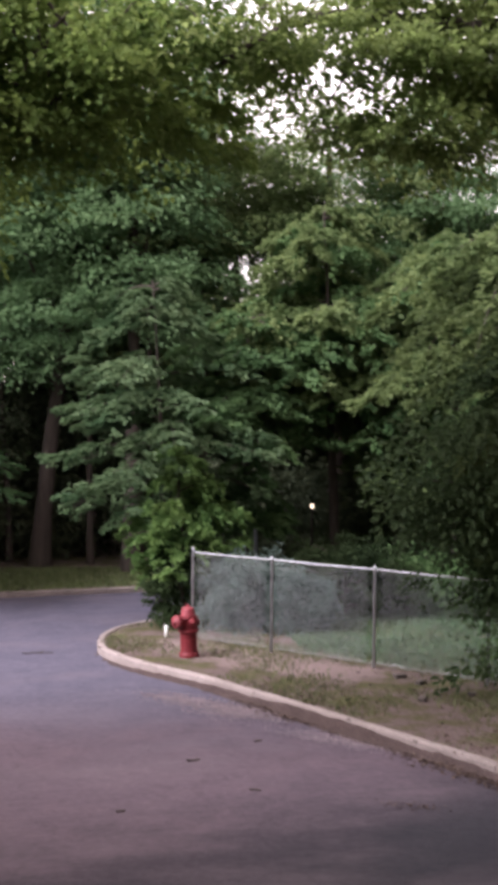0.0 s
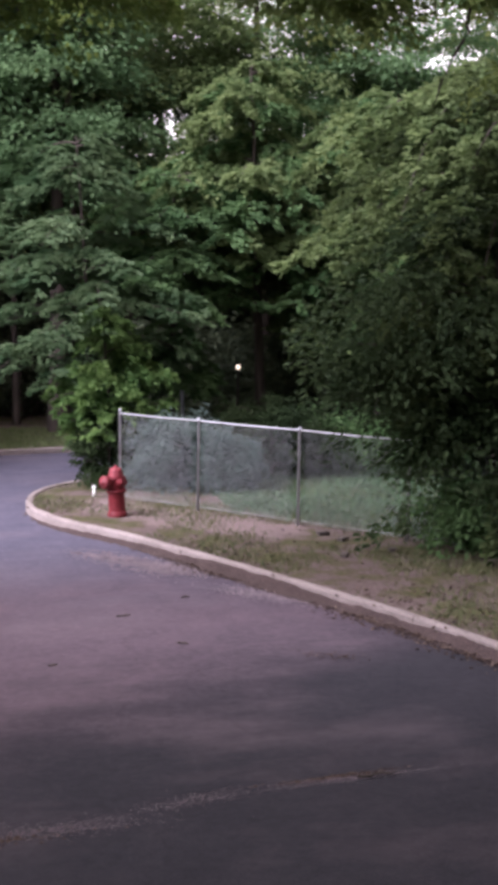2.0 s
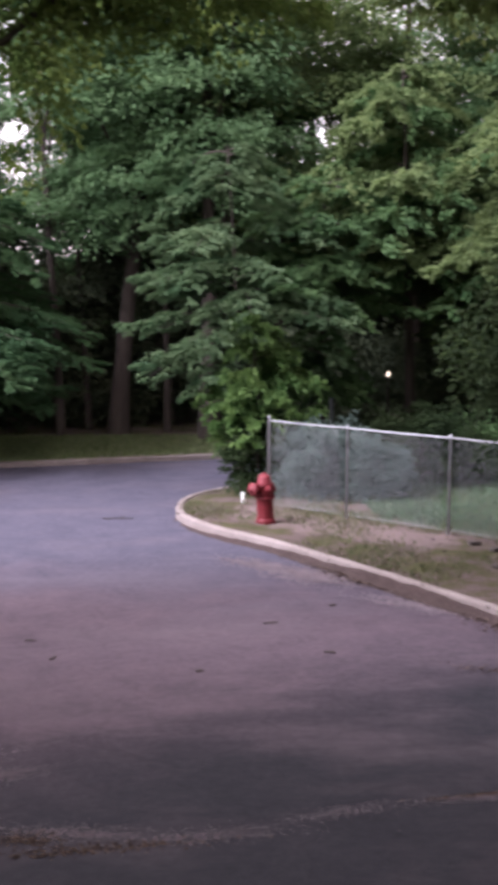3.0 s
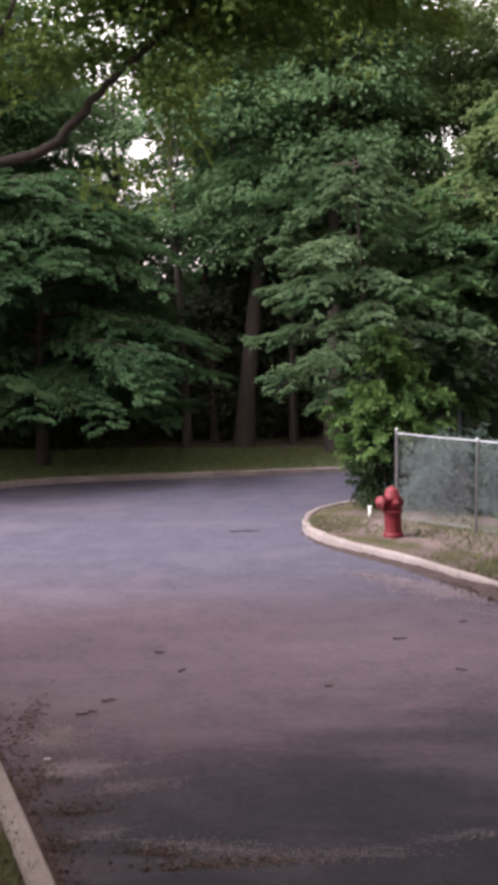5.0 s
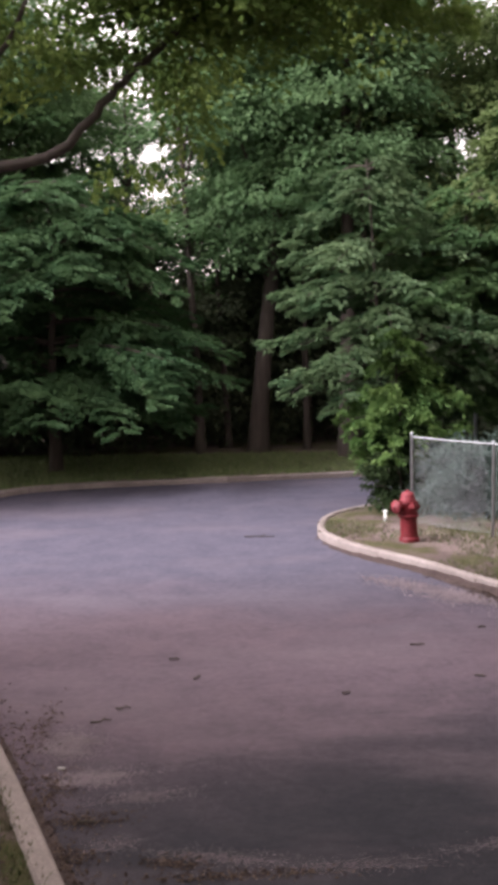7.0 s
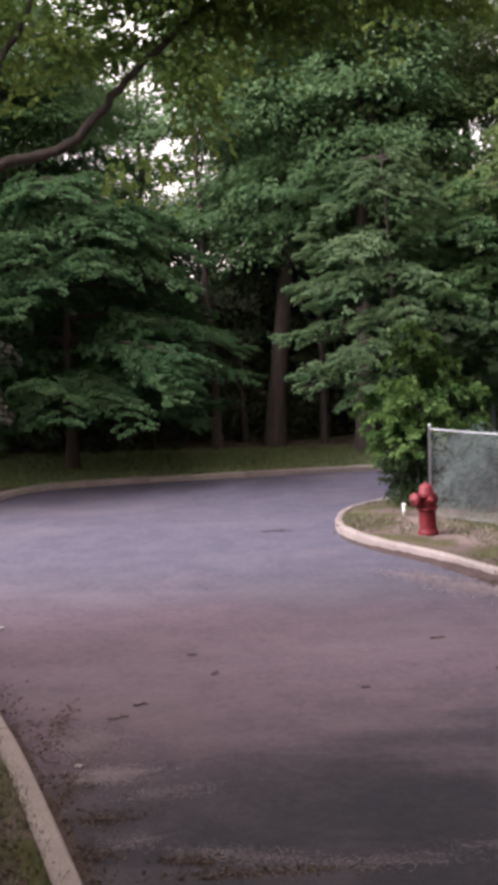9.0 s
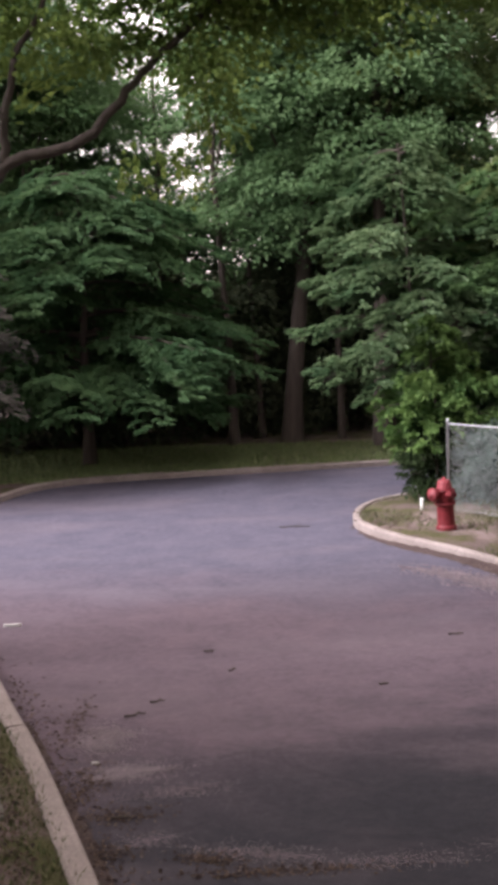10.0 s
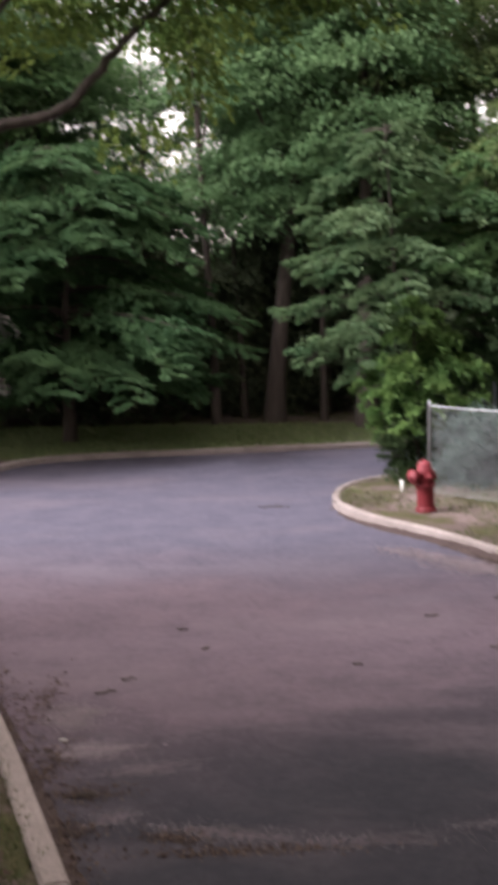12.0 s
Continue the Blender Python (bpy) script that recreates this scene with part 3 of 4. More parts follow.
GAPS = {3: [(1.07, 0, 6.11, 0.75)], 10: [(0.47, 0, 6.76, 0.9), (2.84, 0, 7.64, 0.6)], 4: [(-1.71, 0, 5.99, 0.7), (0.17, 0, 6.69, 0.5)], 1: [(2.47, 0, 5.94, 0.7)], 9: [(3.47, 0, 6.76, 0.9)], 5: [(0.95, 0, 7.39, 0.6), (1.79, 0, 6.76, 0.5)], 11: [(3.18, 0, 8.58, 0.75), (4.24, 0, 7.77, 0.6)], 6: [(-3.1, 0, 6.94, 0.6)], 13: [(-2.08, 0, 8.03, 0.75)]}
for k, (tx, ty, th, tr, cw, kind_of) in enumerate(WOODS):
    build_tree("tree", (tx, ty), "tall woodland tree with yellowish green crown" if kind_of else "tall woodland tree with a bare dark lower trunk",
               [((0, 0, th * 0.68), (cw, cw * 0.9, th * 0.17)), ((0, 0, th * 0.83), (cw * 0.85, cw * 0.75, th * 0.16)), ((0, 0, th * (0.5 if k == 0 else 0.55 if k < 3 else 0.47)), (cw * 0.85, cw * 0.8, th * 0.11))] + ([((0, 0, th * 1.05), (cw * 0.85, cw * 0.8, th * 0.2))] if k in (0, 1, 2, 9) else []),
               th * 0.9, tr, (LEAF_WOOD, LEAF_PALE)[kind_of], 150, 0.7, 225, 0.135, 40 + k, lean=(1.1 if k == 0 else rng.normal(0, 0.3), 0), limbs=8, flat=0.3, jitter=0.36, group="woodland trees", lite=True, gaps=GAPS.get(k, ()))
# unseen trees behind and beside the camera, added to shade the near road
for k, (tx, ty, th, cw) in enumerate([(-9, -7, 12, 3.4), (-3.5, -10, 12.5, 4.2), (-2.5, -17, 12, 4.2), (10, -9.5, 12.5, 4.2), (12, -5, 12, 3.6), (13.5, 2, 12, 3.4), (-10, 0, 12, 3.4), (-9.5, 6.5, 11, 2.8), (13.5, 9, 12, 3.4), (10.6, 5.0, 12, 4.4), (8.0, -1.5, 12, 4.4), (6.9, 3.6, 11, 3.0), (-6.0, -3.0, 12, 3.6), (-8.6, 2.8, 12, 3.6), (-4.9, 1.4, 11.5, 2.8)]):
    build_tree("tree", (tx, ty), "tall unseen woodland tree added to shade the near road", [((0, 0, th * 0.5), (cw, cw * 0.9, th * 0.3)), ((0, 0, th * 0.78), (cw * 0.8, cw * 0.75, th * 0.2)), ((0, 0, th * 0.2), (cw, cw * 0.8, th * 0.2))],
               th * 0.9, 0.2, LEAF_GREEN, 90, 0.9, 110, 0.3, 240 + k, limbs=4, flat=0.3, group="woodland trees behind", lite=True)
# slim bare trunks between them
for k, (tx, ty, th, tr) in enumerate([(-1.05, 24.6, 9.5, 0.09), (1.15, 25.2, 8.0, 0.07), (-2.6, 26.5, 5.2, 0.08), (-0.5, 25.8, 8.0, 0.07), (1.3, 26.4, 8.5, 0.08), (-5.2, 25.5, 8.0, 0.1), (2.9, 26.9, 8.0, 0.09)]):
    build_tree("tree", (tx, ty), "slim woodland tree with a sparse high crown", [((0, 0, th * 0.86), (1.0, 0.9, th * 0.12))], th * 0.95, tr, LEAF_GREEN, 26, 0.5, 110, 0.16, 80 + k,
               lean=(rng.normal(0, 0.35), 0), limbs=4, group="slim woodland trees", lite=True)
# undergrowth along the wood's edge and deep inside
UNDER = [(-8.2, 24.6, 2.0, 3.4), (-5.6, 25.6, 2.0, 4.0), (-3.2, 26.2, 2.0, 5.2), (-1.0, 27.0, 2.0, 5.9), (1.2, 27.4, 2.0, 5.6), (3.4, 27.2, 2.2, 4.4), (5.8, 26.6, 2.2, 4.2), (8.2, 25.8, 2.4, 4.2),
         (10.8, 24.0, 2.4, 4.0), (4.4, 22.7, 1.4, 2.4), (7.2, 21.4, 1.9, 2.8), (9.8, 19.0, 2.0, 3.0), (-10.8, 22.0, 2.2, 3.4), (13.0, 16.5, 2.4, 3.4), (-4.4, 30.0, 2.8, 4.6), (-0.5, 31.0, 2.8, 4.8), (4.2, 31.5, 2.8, 5.0)]
for k, (tx, ty, tr, th) in enumerate(UNDER):
    build_tree("undergrowth", (tx, ty), "dark tangled undergrowth at the edge of the woods", [((0, 0, th * 0.45), (tr, tr * 0.8, th * 0.55)), ((tr * 0.4, 0, th * 0.3), (tr, tr * 0.7, th * 0.4))],
               th * 0.6, 0.05, LEAF_UNDER, 110, 0.55, 130, 0.15, 100 + k, limbs=5, flat=0.4, jitter=0.9, group="woodland undergrowth", category="shrub", lite=True)


def build_far_woods():
    """A deep belt of leaves past the last single trees, with an uneven top."""
    r = np.random.default_rng(5)
    n = 60000
    ang = r.uniform(radians(-34), radians(44), n)
    d = r.uniform(38, 52, n)
    x, y = np.sin(ang) * d, np.cos(ang) * d
    top = 5.6 + 1.6 * np.sin(ang * 23) + 1.2 * np.sin(ang * 51 + 1) + 0.8 * np.sin(ang * 97) + 2.0 * np.clip((ang - 0.23) / 0.1, 0, 1) + 2.5 * np.clip((-ang - 0.16) / 0.1, 0, 1)
    z = r.uniform(0, 1, n) ** 0.8 * top
    z = np.clip(z, 0.15, None)
    pos = np.stack([x, y, z], 1)
    nrm = unit(r.normal(0, 0.7, (n, 3)) + [0, -0.5, 0.8])
    ln = 0.55 * r.uniform(0.6, 1.4, n)
    tagged(leaf_mesh("far_woods", pos, nrm, unit(r.normal(0, 1, (n, 3))), ln, ln * 0.6, LEAF_GREEN, lite=True), "far belt of woodland foliage under a bright evening sky", "woods", kind="stuff")


build_far_woods()


# ---- overhanging trees beside the road ----
def build_overhanging(base, label, trunk, limbs, pads, pad_r, per, size, seed):
    """limbs: lists of points and a start radius; pads: ellipsoids of foliage, all in world metres."""
    r = np.random.default_rng(seed)
    top = empty("tree", Matrix.Translation(base), label, "tree")
    o3 = np.array(base)
    tl = smooth_line(np.array(trunk), 4) - o3
    s = np.linspace(0, 1, len(tl))
    v, f = tube(tl, 0.30 * (1 - 0.55 * s) + 0.12 * np.exp(-s * 14), 14)
    mesh_object("trunk", v, f, BARK, top, smooth=True)
    for pts, r0 in limbs:
        ln = smooth_line(np.array(pts), 5) - o3
        ln[1:-1] += r.normal(0, 0.012, (len(ln) - 2, 3))
        v, f = tube(ln, np.linspace(r0, max(0.006, r0 * 0.3), len(ln)), 10)
        mesh_object("limb", v, f, BARK, top, smooth=True)
    for blobs, count, mat, grow in pads:
        c, o = envelope_pads(r, blobs, count, 0.1)
        pos, nrm, way, ln = pad_leaves(r, c - o3, o, pad_r * grow * r.uniform(0.5, 1.3, len(c)), 0.4, per, size * grow, 0.5, 0.7)
        leaf_mesh("crown", pos, nrm, way, ln, ln * 0.62, mat, top)
        for k in r.choice(len(c), max(3, len(c) // 9), replace=False):
            a = c[k] - o3
            e = a + np.array([r.normal(0, 0.5), r.normal(0, 0.3), r.uniform(0.3, 0.9)])
            v, f = tube(limb_line(r, e, a, 0.1), np.linspace(0.018, 0.005, 6), 6)
            mesh_object("twig", v, f, BARK, top, smooth=True)
    return top


build_overhanging((-5.6, 10.2, 0.1), "large roadside tree with a bent limb over the road, plus unseen shading foliage",
                  [(-5.6, 10.2, 0.1), (-5.4, 10.3, 1.8), (-4.8, 10.6, 3.2), (-4.3, 10.8, 4.6), (-4.0, 10.9, 6.8)],
                  [([(-4.7, 10.65, 3.3), (-3.6, 10.9, 3.5), (-2.88, 11.0, 3.88), (-2.56, 11.0, 4.14), (-2.3, 11.0, 4.38), (-1.7, 11.0, 4.52), (-1.34, 11.0, 4.87), (-1.08, 11.0, 5.14), (-0.5, 11.0, 5.6), (0.5, 11, 6.2)], 0.075),
                   ([(-2.52, 11.0, 4.18), (-2.4, 10.98, 4.42), (-2.35, 10.95, 4.81), (-2.2, 10.9, 5.28), (-1.94, 10.85, 5.65), (-1.7, 10.8, 6.3)], 0.05),
                   ([(-2.36, 10.95, 4.7), (-2.6, 10.95, 5.2), (-2.75, 10.9, 5.9)], 0.03),
                   ([(-4.2, 10.85, 5.5), (-2.5, 10.5, 6.6), (-0.5, 10.3, 6.9), (1.5, 10.4, 6.9)], 0.08)],
                  [([((-0.6, 11.0, 5.9), (1.3, 0.8, 0.55)), ((0.6, 10.8, 6.2), (1.8, 1.0, 0.8)), ((-2.6, 10.8, 6.1), (1.0, 0.8, 0.4)), ((-3.9, 11.2, 5.6), (0.8, 0.6, 0.7)), ((-0.6, 11.0, 5.1), (0.6, 0.4, 0.4)), ((-1.0, 11.0, 4.4), (0.13, 0.15, 0.3)), ((-1.6, 11.2, 5.4), (0.6, 0.4, 0.25)), ((-2.3, 11.1, 5.6), (0.6, 0.4, 0.4)), ((-0.1, 10.8, 6.6), (0.7, 0.5, 0.35))], 165, LEAF_YELLOW, 1.0),
                   # unseen foliage overhead, added to shade the near road
                   ([((-1.0, 4.0, 7.8), (3.2, 3.2, 1.0)), ((-4.6, 4.6, 7.4), (2.6, 2.4, 1.0))], 130, LEAF_OLIVE, 1.35),
                   ([((0.4, 10.4, 7.0), (2.6, 0.7, 0.3)), ((-1.8, 10.2, 6.9), (1.4, 0.6, 0.3))], 22, LEAF_OLIVE, 1.0)],
                  0.34, 140, 0.08, 31)
build_overhanging((8.2, 9.6, 0.1), "large tree reaching over the road, with unseen dark boughs added for shade",
                  [(8.2, 9.6, 0.1), (8.1, 9.7, 2.5), (7.9, 9.9, 5.0), (7.7, 10, 8.0)],
                  [([(7.95, 9.85, 5.4), (6.6, 10.2, 6.4), (5.4, 10.4, 6.72), (4.58, 10.5, 6.74), (4.14, 10.5, 6.76), (3.5, 10.5, 6.75), (2.9, 10.5, 6.8), (2.3, 10.5, 6.7), (1.6, 10.5, 6.3)], 0.12),
                   ([(3.13, 10.5, 6.78), (2.87, 10.5, 6.48), (2.62, 10.5, 6.06), (2.36, 10.5, 5.65)], 0.018),
                   ([(5.2, 11.3, 6.75), (5.05, 11.5, 6.12), (4.98, 11.5, 5.68), (4.78, 11.5, 5.29), (4.64, 11.5, 4.95)], 0.025)],
                  [([((2.2, 10.6, 6.5), (1.6, 0.9, 0.35)), ((4.0, 10.6, 7.1), (1.6, 0.9, 0.35)), ((5.4, 10.8, 6.0), (0.7, 0.7, 0.9)), ((3.7, 10.5, 6.35), (1.1, 0.7, 0.3)), ((4.6, 10.6, 6.6), (1.4, 0.7, 0.35)), ((3.1, 10.5, 5.75), (1.1, 0.6, 0.25)), ((5.0, 11.0, 6.2), (1.0, 0.6, 0.5))], 190, LEAF_OLIVE, 1.0),
                   # this foliage and the next row are unseen, added to cast shade
                   ([((4.6, 5.0, 8.2), (3.6, 2.4, 0.9)), ((4.2, 4.4, 6.4), (2.0, 1.6, 0.5)), ((4.5, 2.0, 8.4), (4.0, 3.2, 1.0)), ((3.4, -3.0, 8.8), (4.8, 3.5, 1.0))], 210, LEAF_OLIVE, 1.5),
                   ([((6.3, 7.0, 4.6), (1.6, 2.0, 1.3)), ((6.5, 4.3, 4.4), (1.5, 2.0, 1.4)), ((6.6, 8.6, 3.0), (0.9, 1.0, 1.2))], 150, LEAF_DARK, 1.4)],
                  0.32, 125, 0.075, 32)


# ---- hydrant ----
def lathe(profile, sides=28):
    bm = bmesh.new()
    rings = [[bm.verts.new((rr * math.cos(2 * math.pi * k / sides), rr * math.sin(2 * math.pi * k / sides), z)) for k in range(sides)] for rr, z in profile]
    for a, b in zip(rings, rings[1:]):
        for k in range(sides):
            bm.faces.new((a[k], a[(k + 1) % sides], b[(k + 1) % sides], b[k]))
    bm.faces.new(rings[0][::-1])
    bm.faces.new(rings[-1])
    return bm


def turned(bm, m):
    bmesh.ops.transform(bm, matrix=m, verts=bm.verts)
    return bm


def build_hydrant(m):
    top = empty("fire_hydrant", m, "red-painted cast-iron fire hydrant standing on the verge", "hydrant")
    part("barrel", lathe([(0.132, -0.08), (0.132, 0.045), (0.128, 0.052), (0.116, 0.06), (0.112, 0.08), (0.110, 0.335), (0.112, 0.345), (0.136, 0.35), (0.136, 0.376), (0.115, 0.382)]), RED, top)
    for k in range(8):
        a = k * math.pi / 4
        bm = lathe([(0.012, 0), (0.012, 0.02), (0.008, 0.024)], 6)
        part("bolt", turned(bm, Matrix.Translation((0.119 * math.cos(a), 0.119 * math.sin(a), 0.374))), RED, top, smooth=False)
    part("upper_body", lathe([(0.11, 0.38), (0.112, 0.40), (0.112, 0.52), (0.118, 0.535), (0.13, 0.54), (0.13, 0.56), (0.112, 0.564)]), RED, top)
    part("bonnet", lathe([(0.112, 0.56), (0.096, 0.59), (0.086, 0.64), (0.08, 0.672), (0.062, 0.69), (0.034, 0.696)]), RED_FADED, top, "faded lighter red bonnet")
    part("operating_nut", lathe([(0.034, 0.685), (0.032, 0.71), (0.022, 0.722), (0.018, 0.724)], 5), RED_FADED, top, smooth=False)
    for ang, rad, reach, z, mat in ((203, 0.088, 0.215, 0.505, RED_FADED), (283, 0.046, 0.168, 0.50, RED), (20, 0.05, 0.15, 0.47, RED)):
        turn = Matrix.Translation((0, 0, z)) @ Matrix.Rotation(radians(ang), 4, "Z") @ Matrix.Rotation(radians(90), 4, "Y")
        noz = part("nozzle", turned(lathe([(rad * 0.85, 0.07), (rad * 0.85, reach - 0.055), (rad * 0.9, reach - 0.05)]), turn), RED, top)
        part("cap", turned(lathe([(rad, reach - 0.055), (rad * 1.06, reach - 0.05), (rad * 1.06, reach - 0.02), (rad * 0.9, reach - 0.004), (rad * 0.3, reach), (rad * 0.28, reach + 0.02), (rad * 0.22, reach + 0.024)]), turn), mat, noz)
    return top


hydrant = build_hydrant(pose(2.02, 15.55, 0.10, 0, -2.5, 4))
hydrant.scale = (1.0, 1.0, 0.93)


def build_marker(x, y):
    top = empty("marker_post", Matrix.Translation((x, y, 0.08)), "short white utility marker standing in the grass", "marker")
    bm = bmesh.new()
    bmesh.ops.create_cube(bm, size=1, matrix=Matrix.Translation((0, 0, 0.08)) @ Matrix.Diagonal((0.045, 0.03, 0.16, 1)))
    bmesh.ops.bevel(bm, geom=bm.edges[:], offset=0.008, segments=2, affect="EDGES")
    part("body", bm, WHITE, top)
    part("cap", turned(lathe([(0.028, 0.155), (0.032, 0.16), (0.028, 0.18), (0.01, 0.185)], 12), Matrix()), WHITE, top)


build_marker(1.87, 17.0)

# ---- chain-link fence ----
POSTS = [(2.21, 16.75), (3.14, 15.74), (4.225, 14.58), (5.28, 13.42), (6.33, 12.27), (7.38, 11.12), (8.43, 9.97)]
FENCE_Z, FENCE_H = 0.11, 1.24


def build_fence():
    top = empty("chain_link_fence", Matrix(), "galvanised chain-link fence with round steel posts and top rail", "fence")
    for k, (x, y) in enumerate(POSTS):
        rr = 0.02
        h = FENCE_H + (0.03 if k == 0 else 0.0)
        prof = [(rr, -0.25), (rr, h - 0.03), (rr * 1.15, h - 0.028), (rr * 1.15, h), (rr * 0.8, h + 0.018), (rr * 0.2, h + 0.026)]
        bm = turned(lathe(prof, 14), Matrix.Translation((x, y, FENCE_Z)))
        part("post", bm, STEEL, top)
    r = np.random.default_rng(3)
    for (x1, y1), (x2, y2) in zip(POSTS, POSTS[1:]):
        a, b = np.array([x1, y1, FENCE_Z + FENCE_H - 0.02]), np.array([x2, y2, FENCE_Z + FENCE_H - 0.02])
        v, f = tube([a, (a + b) / 2 + [0, 0, -0.006], b], [0.0105, 0.0105, 0.0105], 10)
        mesh_object("top_rail", v, f, STEEL, top, smooth=True)
        # woven wire: two families of diagonals, slightly bellied
        run = b[:2] - a[:2]
        length = float(np.linalg.norm(run))
        run = run / length
        nrm = np.array([-run[1], run[0]])
        verts, faces, base = [], [], 0
        hh = FENCE_H - 0.05
        for slope in (1, -1):
            for st in np.arange(-hh, length + hh, 0.055):
                u0, u1 = st, st + slope * hh
                z0, z1 = 0.0, hh
                pts = []
                for w in np.linspace(0, 1, 9):
                    u = u0 + (u1 - u0) * w
                    if 0 <= u <= length:
                        zz = z0 + (z1 - z0) * w
                        belly = 0.02 * math.sin(math.pi * u / length) * math.sin(3.1 * w)
                        q = a[:2] + run * u + nrm * (belly + slope * 0.002 - 0.03)
                        pts.append((q[0], q[1], FENCE_Z + 0.02 + zz))
                if len(pts) > 1:
                    v, f = tube(pts, [0.0015] * len(pts), 4)
                    verts.append(v)
                    faces.append(f + base)
                    base += len(v)
        mesh_object("wire_mesh", np.vstack(verts), np.vstack(faces), STEEL, top)
        v, f = tube([a + [0, 0, 0.02 - FENCE_H + 0.05], b + [0, 0, 0.02 - FENCE_H + 0.05]], [0.002, 0.002], 6)
        mesh_object("tension_wire", v, f, STEEL, top)


build_fence()
back_post = empty("fence_post", Matrix.Translation((3.62, 19.6, 0.1)), "single galvanised steel post among the shrubs", "post")
part("pole", lathe([(0.03, -0.2), (0.03, 1.48), (0.036, 1.485), (0.036, 1.51), (0.02, 1.53)], 12), STEEL, back_post)



# made-up lamp: stands in for bright sky between the trunks
def build_sky_glint(x, y, z):
    top = empty("sky_glint", Matrix.Translation((x, y, 0.08)), "small glow on a post standing in for bright sky between the trees", "lamp")
    part("post", lathe([(0.02, -0.1), (0.02, z - 0.16), (0.028, z - 0.155), (0.028, z - 0.13)], 10), TWIG, top)
    part("globe", lathe([(0.016, z - 0.13), (0.03, z - 0.118), (0.036, z - 0.09), (0.03, z - 0.055), (0.016, z - 0.042)], 14), SKY_GAP_GLOW, top, "warm white glow standing in for the sky gap")
    part("cap", lathe([(0.05, z - 0.042), (0.046, z - 0.03), (0.012, z - 0.01)], 14), TWIG, top)


build_sky_glint(4.84, 20.8, 1.70)

# grey-green brush behind the fence; the LEAF_DARK clump paints a shaded hollow
for k, (tx, ty, tr, th) in enumerate([(3.15, 17.6, 0.75, 1.1), (3.75, 17.4, 0.5, 0.85), (4.9, 18.6, 1.0, 1.25), (2.75, 18.4, 0.55, 1.25)]):
    build_tree("brush", (tx, ty), "grey-green brush behind the fence, one clump darkened for a shaded hollow", [((0, 0, th * 0.5), (tr, tr * 0.7, th * 0.5))], th * 0.7, 0.03, (LEAF_GREY, LEAF_GREY, LEAF_DARK, LEAF_SILVER)[k], 90, 0.2, 190, 0.055,
               140 + k, limbs=8, flat=0.6, jitter=0.9, group="brush behind the fence", category="shrub")
for k, (tx, ty, tr, th) in enumerate([(6.0, 19.2, 0.9, 1.0), (7.4, 18.4, 1.0, 1.2), (8.8, 16.6, 1.2, 1.6)]):
    build_tree("brush", (tx, ty), "dark green brush past the lawn", [((0, 0, th * 0.5), (tr, tr * 0.7, th * 0.5))], th * 0.7, 0.03, LEAF_GREEN, 60, 0.3, 110, 0.09,
               150 + k, limbs=6, flat=0.6, jitter=0.9, group="brush past the lawn", category="shrub")
for k, (tx, ty, tr, th) in enumerate([(5.75, 12.7, 0.3, 0.9), (6.4, 12.0, 0.5, 1.05), (7.0, 11.2, 0.6, 1.0)]):
    build_tree("vine_shrub", (tx, ty), "leafy shrub climbing the chain-link fence", [((0, 0, th * 0.5), (tr, 0.3, th * 0.55))], th * 0.8, 0.02, LEAF_GREEN if k == 0 else LEAF_SHADE_OLIVE, 38, 0.22, 90, 0.085,
               160 + k, limbs=6, flat=0.6, jitter=0.9, group="shrubs on the fence", category="shrub")


# ---- grass, litter and small things ----
def blades(name, x, y, height, width, label, category, seed, mat=None):
    r = np.random.default_rng(seed)
    keep = ~inside(x, y, ROAD_POLY)
    x, y = x[keep], y[keep]
    n = len(x)
    z = verge_height(x, y) - 0.005
    a = r.uniform(0, 2 * np.pi, n)
    h = height * r.uniform(0.5, 1.5, n)
    dx, dy = np.cos(a) * width / 2, np.sin(a) * width / 2
    lx, ly = r.normal(0, 0.5, n) * h, r.normal(0, 0.5, n) * h
    v = np.stack([np.stack([x - dx, y - dy, z], 1), np.stack([x + dx, y + dy, z], 1), np.stack([x + lx, y + ly, z + h], 1)], 1).reshape(-1, 3)
    f = np.arange(3 * n).reshape(-1, 3)
    tagged(mesh_object(name, v, f, mat or BLADE), label, category, kind="stuff")


def lawn_material(name, dark, mid, light):
    m, n, l, b = material(name, 0.7, 0, 0.15)
    g = n.new("ShaderNodeNewGeometry")
    l.new(ramp(n, l, g.outputs["Random Per Island"], [(0, dark), (0.6, mid), (1, light)]), b.inputs["Base Color"])
    return m


gr = np.random.default_rng(17)


def patchy(x, y, cut):
    return np.sin(2.1 * x + 1.3 * y) * np.sin(1.4 * y - 0.8 * x + 1) + 0.5 * np.sin(4.3 * x - 1) * np.sin(3.7 * y) + gr.normal(0, 0.35, len(x)) > cut


STRIP = lawn_material("mown_blade", (0.085, 0.12, 0.05), (0.145, 0.182, 0.076), (0.215, 0.235, 0.11))
# lawn green with the wire mesh's bluish haze put into the colour
LAWN = lawn_material("lawn_blade", (0.042, 0.085, 0.042), (0.075, 0.125, 0.062), (0.115, 0.165, 0.088))
gx0, gy0 = gr.uniform(0.9, 8, 90000), gr.uniform(6, 18.6, 90000)
kp = patchy(gx0, gy0, 0.05)
blades("grass", gx0[kp], gy0[kp], 0.05, 0.014, "patchy dry verge grass between kerb and fence", "grass", 1)
gx0, gy0 = gr.uniform(-9, 4, 60000), gr.uniform(20.6, 24.6, 60000)
blades("grass", gx0, gy0, 0.06, 0.02, "mown green grass strip along the woods", "grass", 2, STRIP)
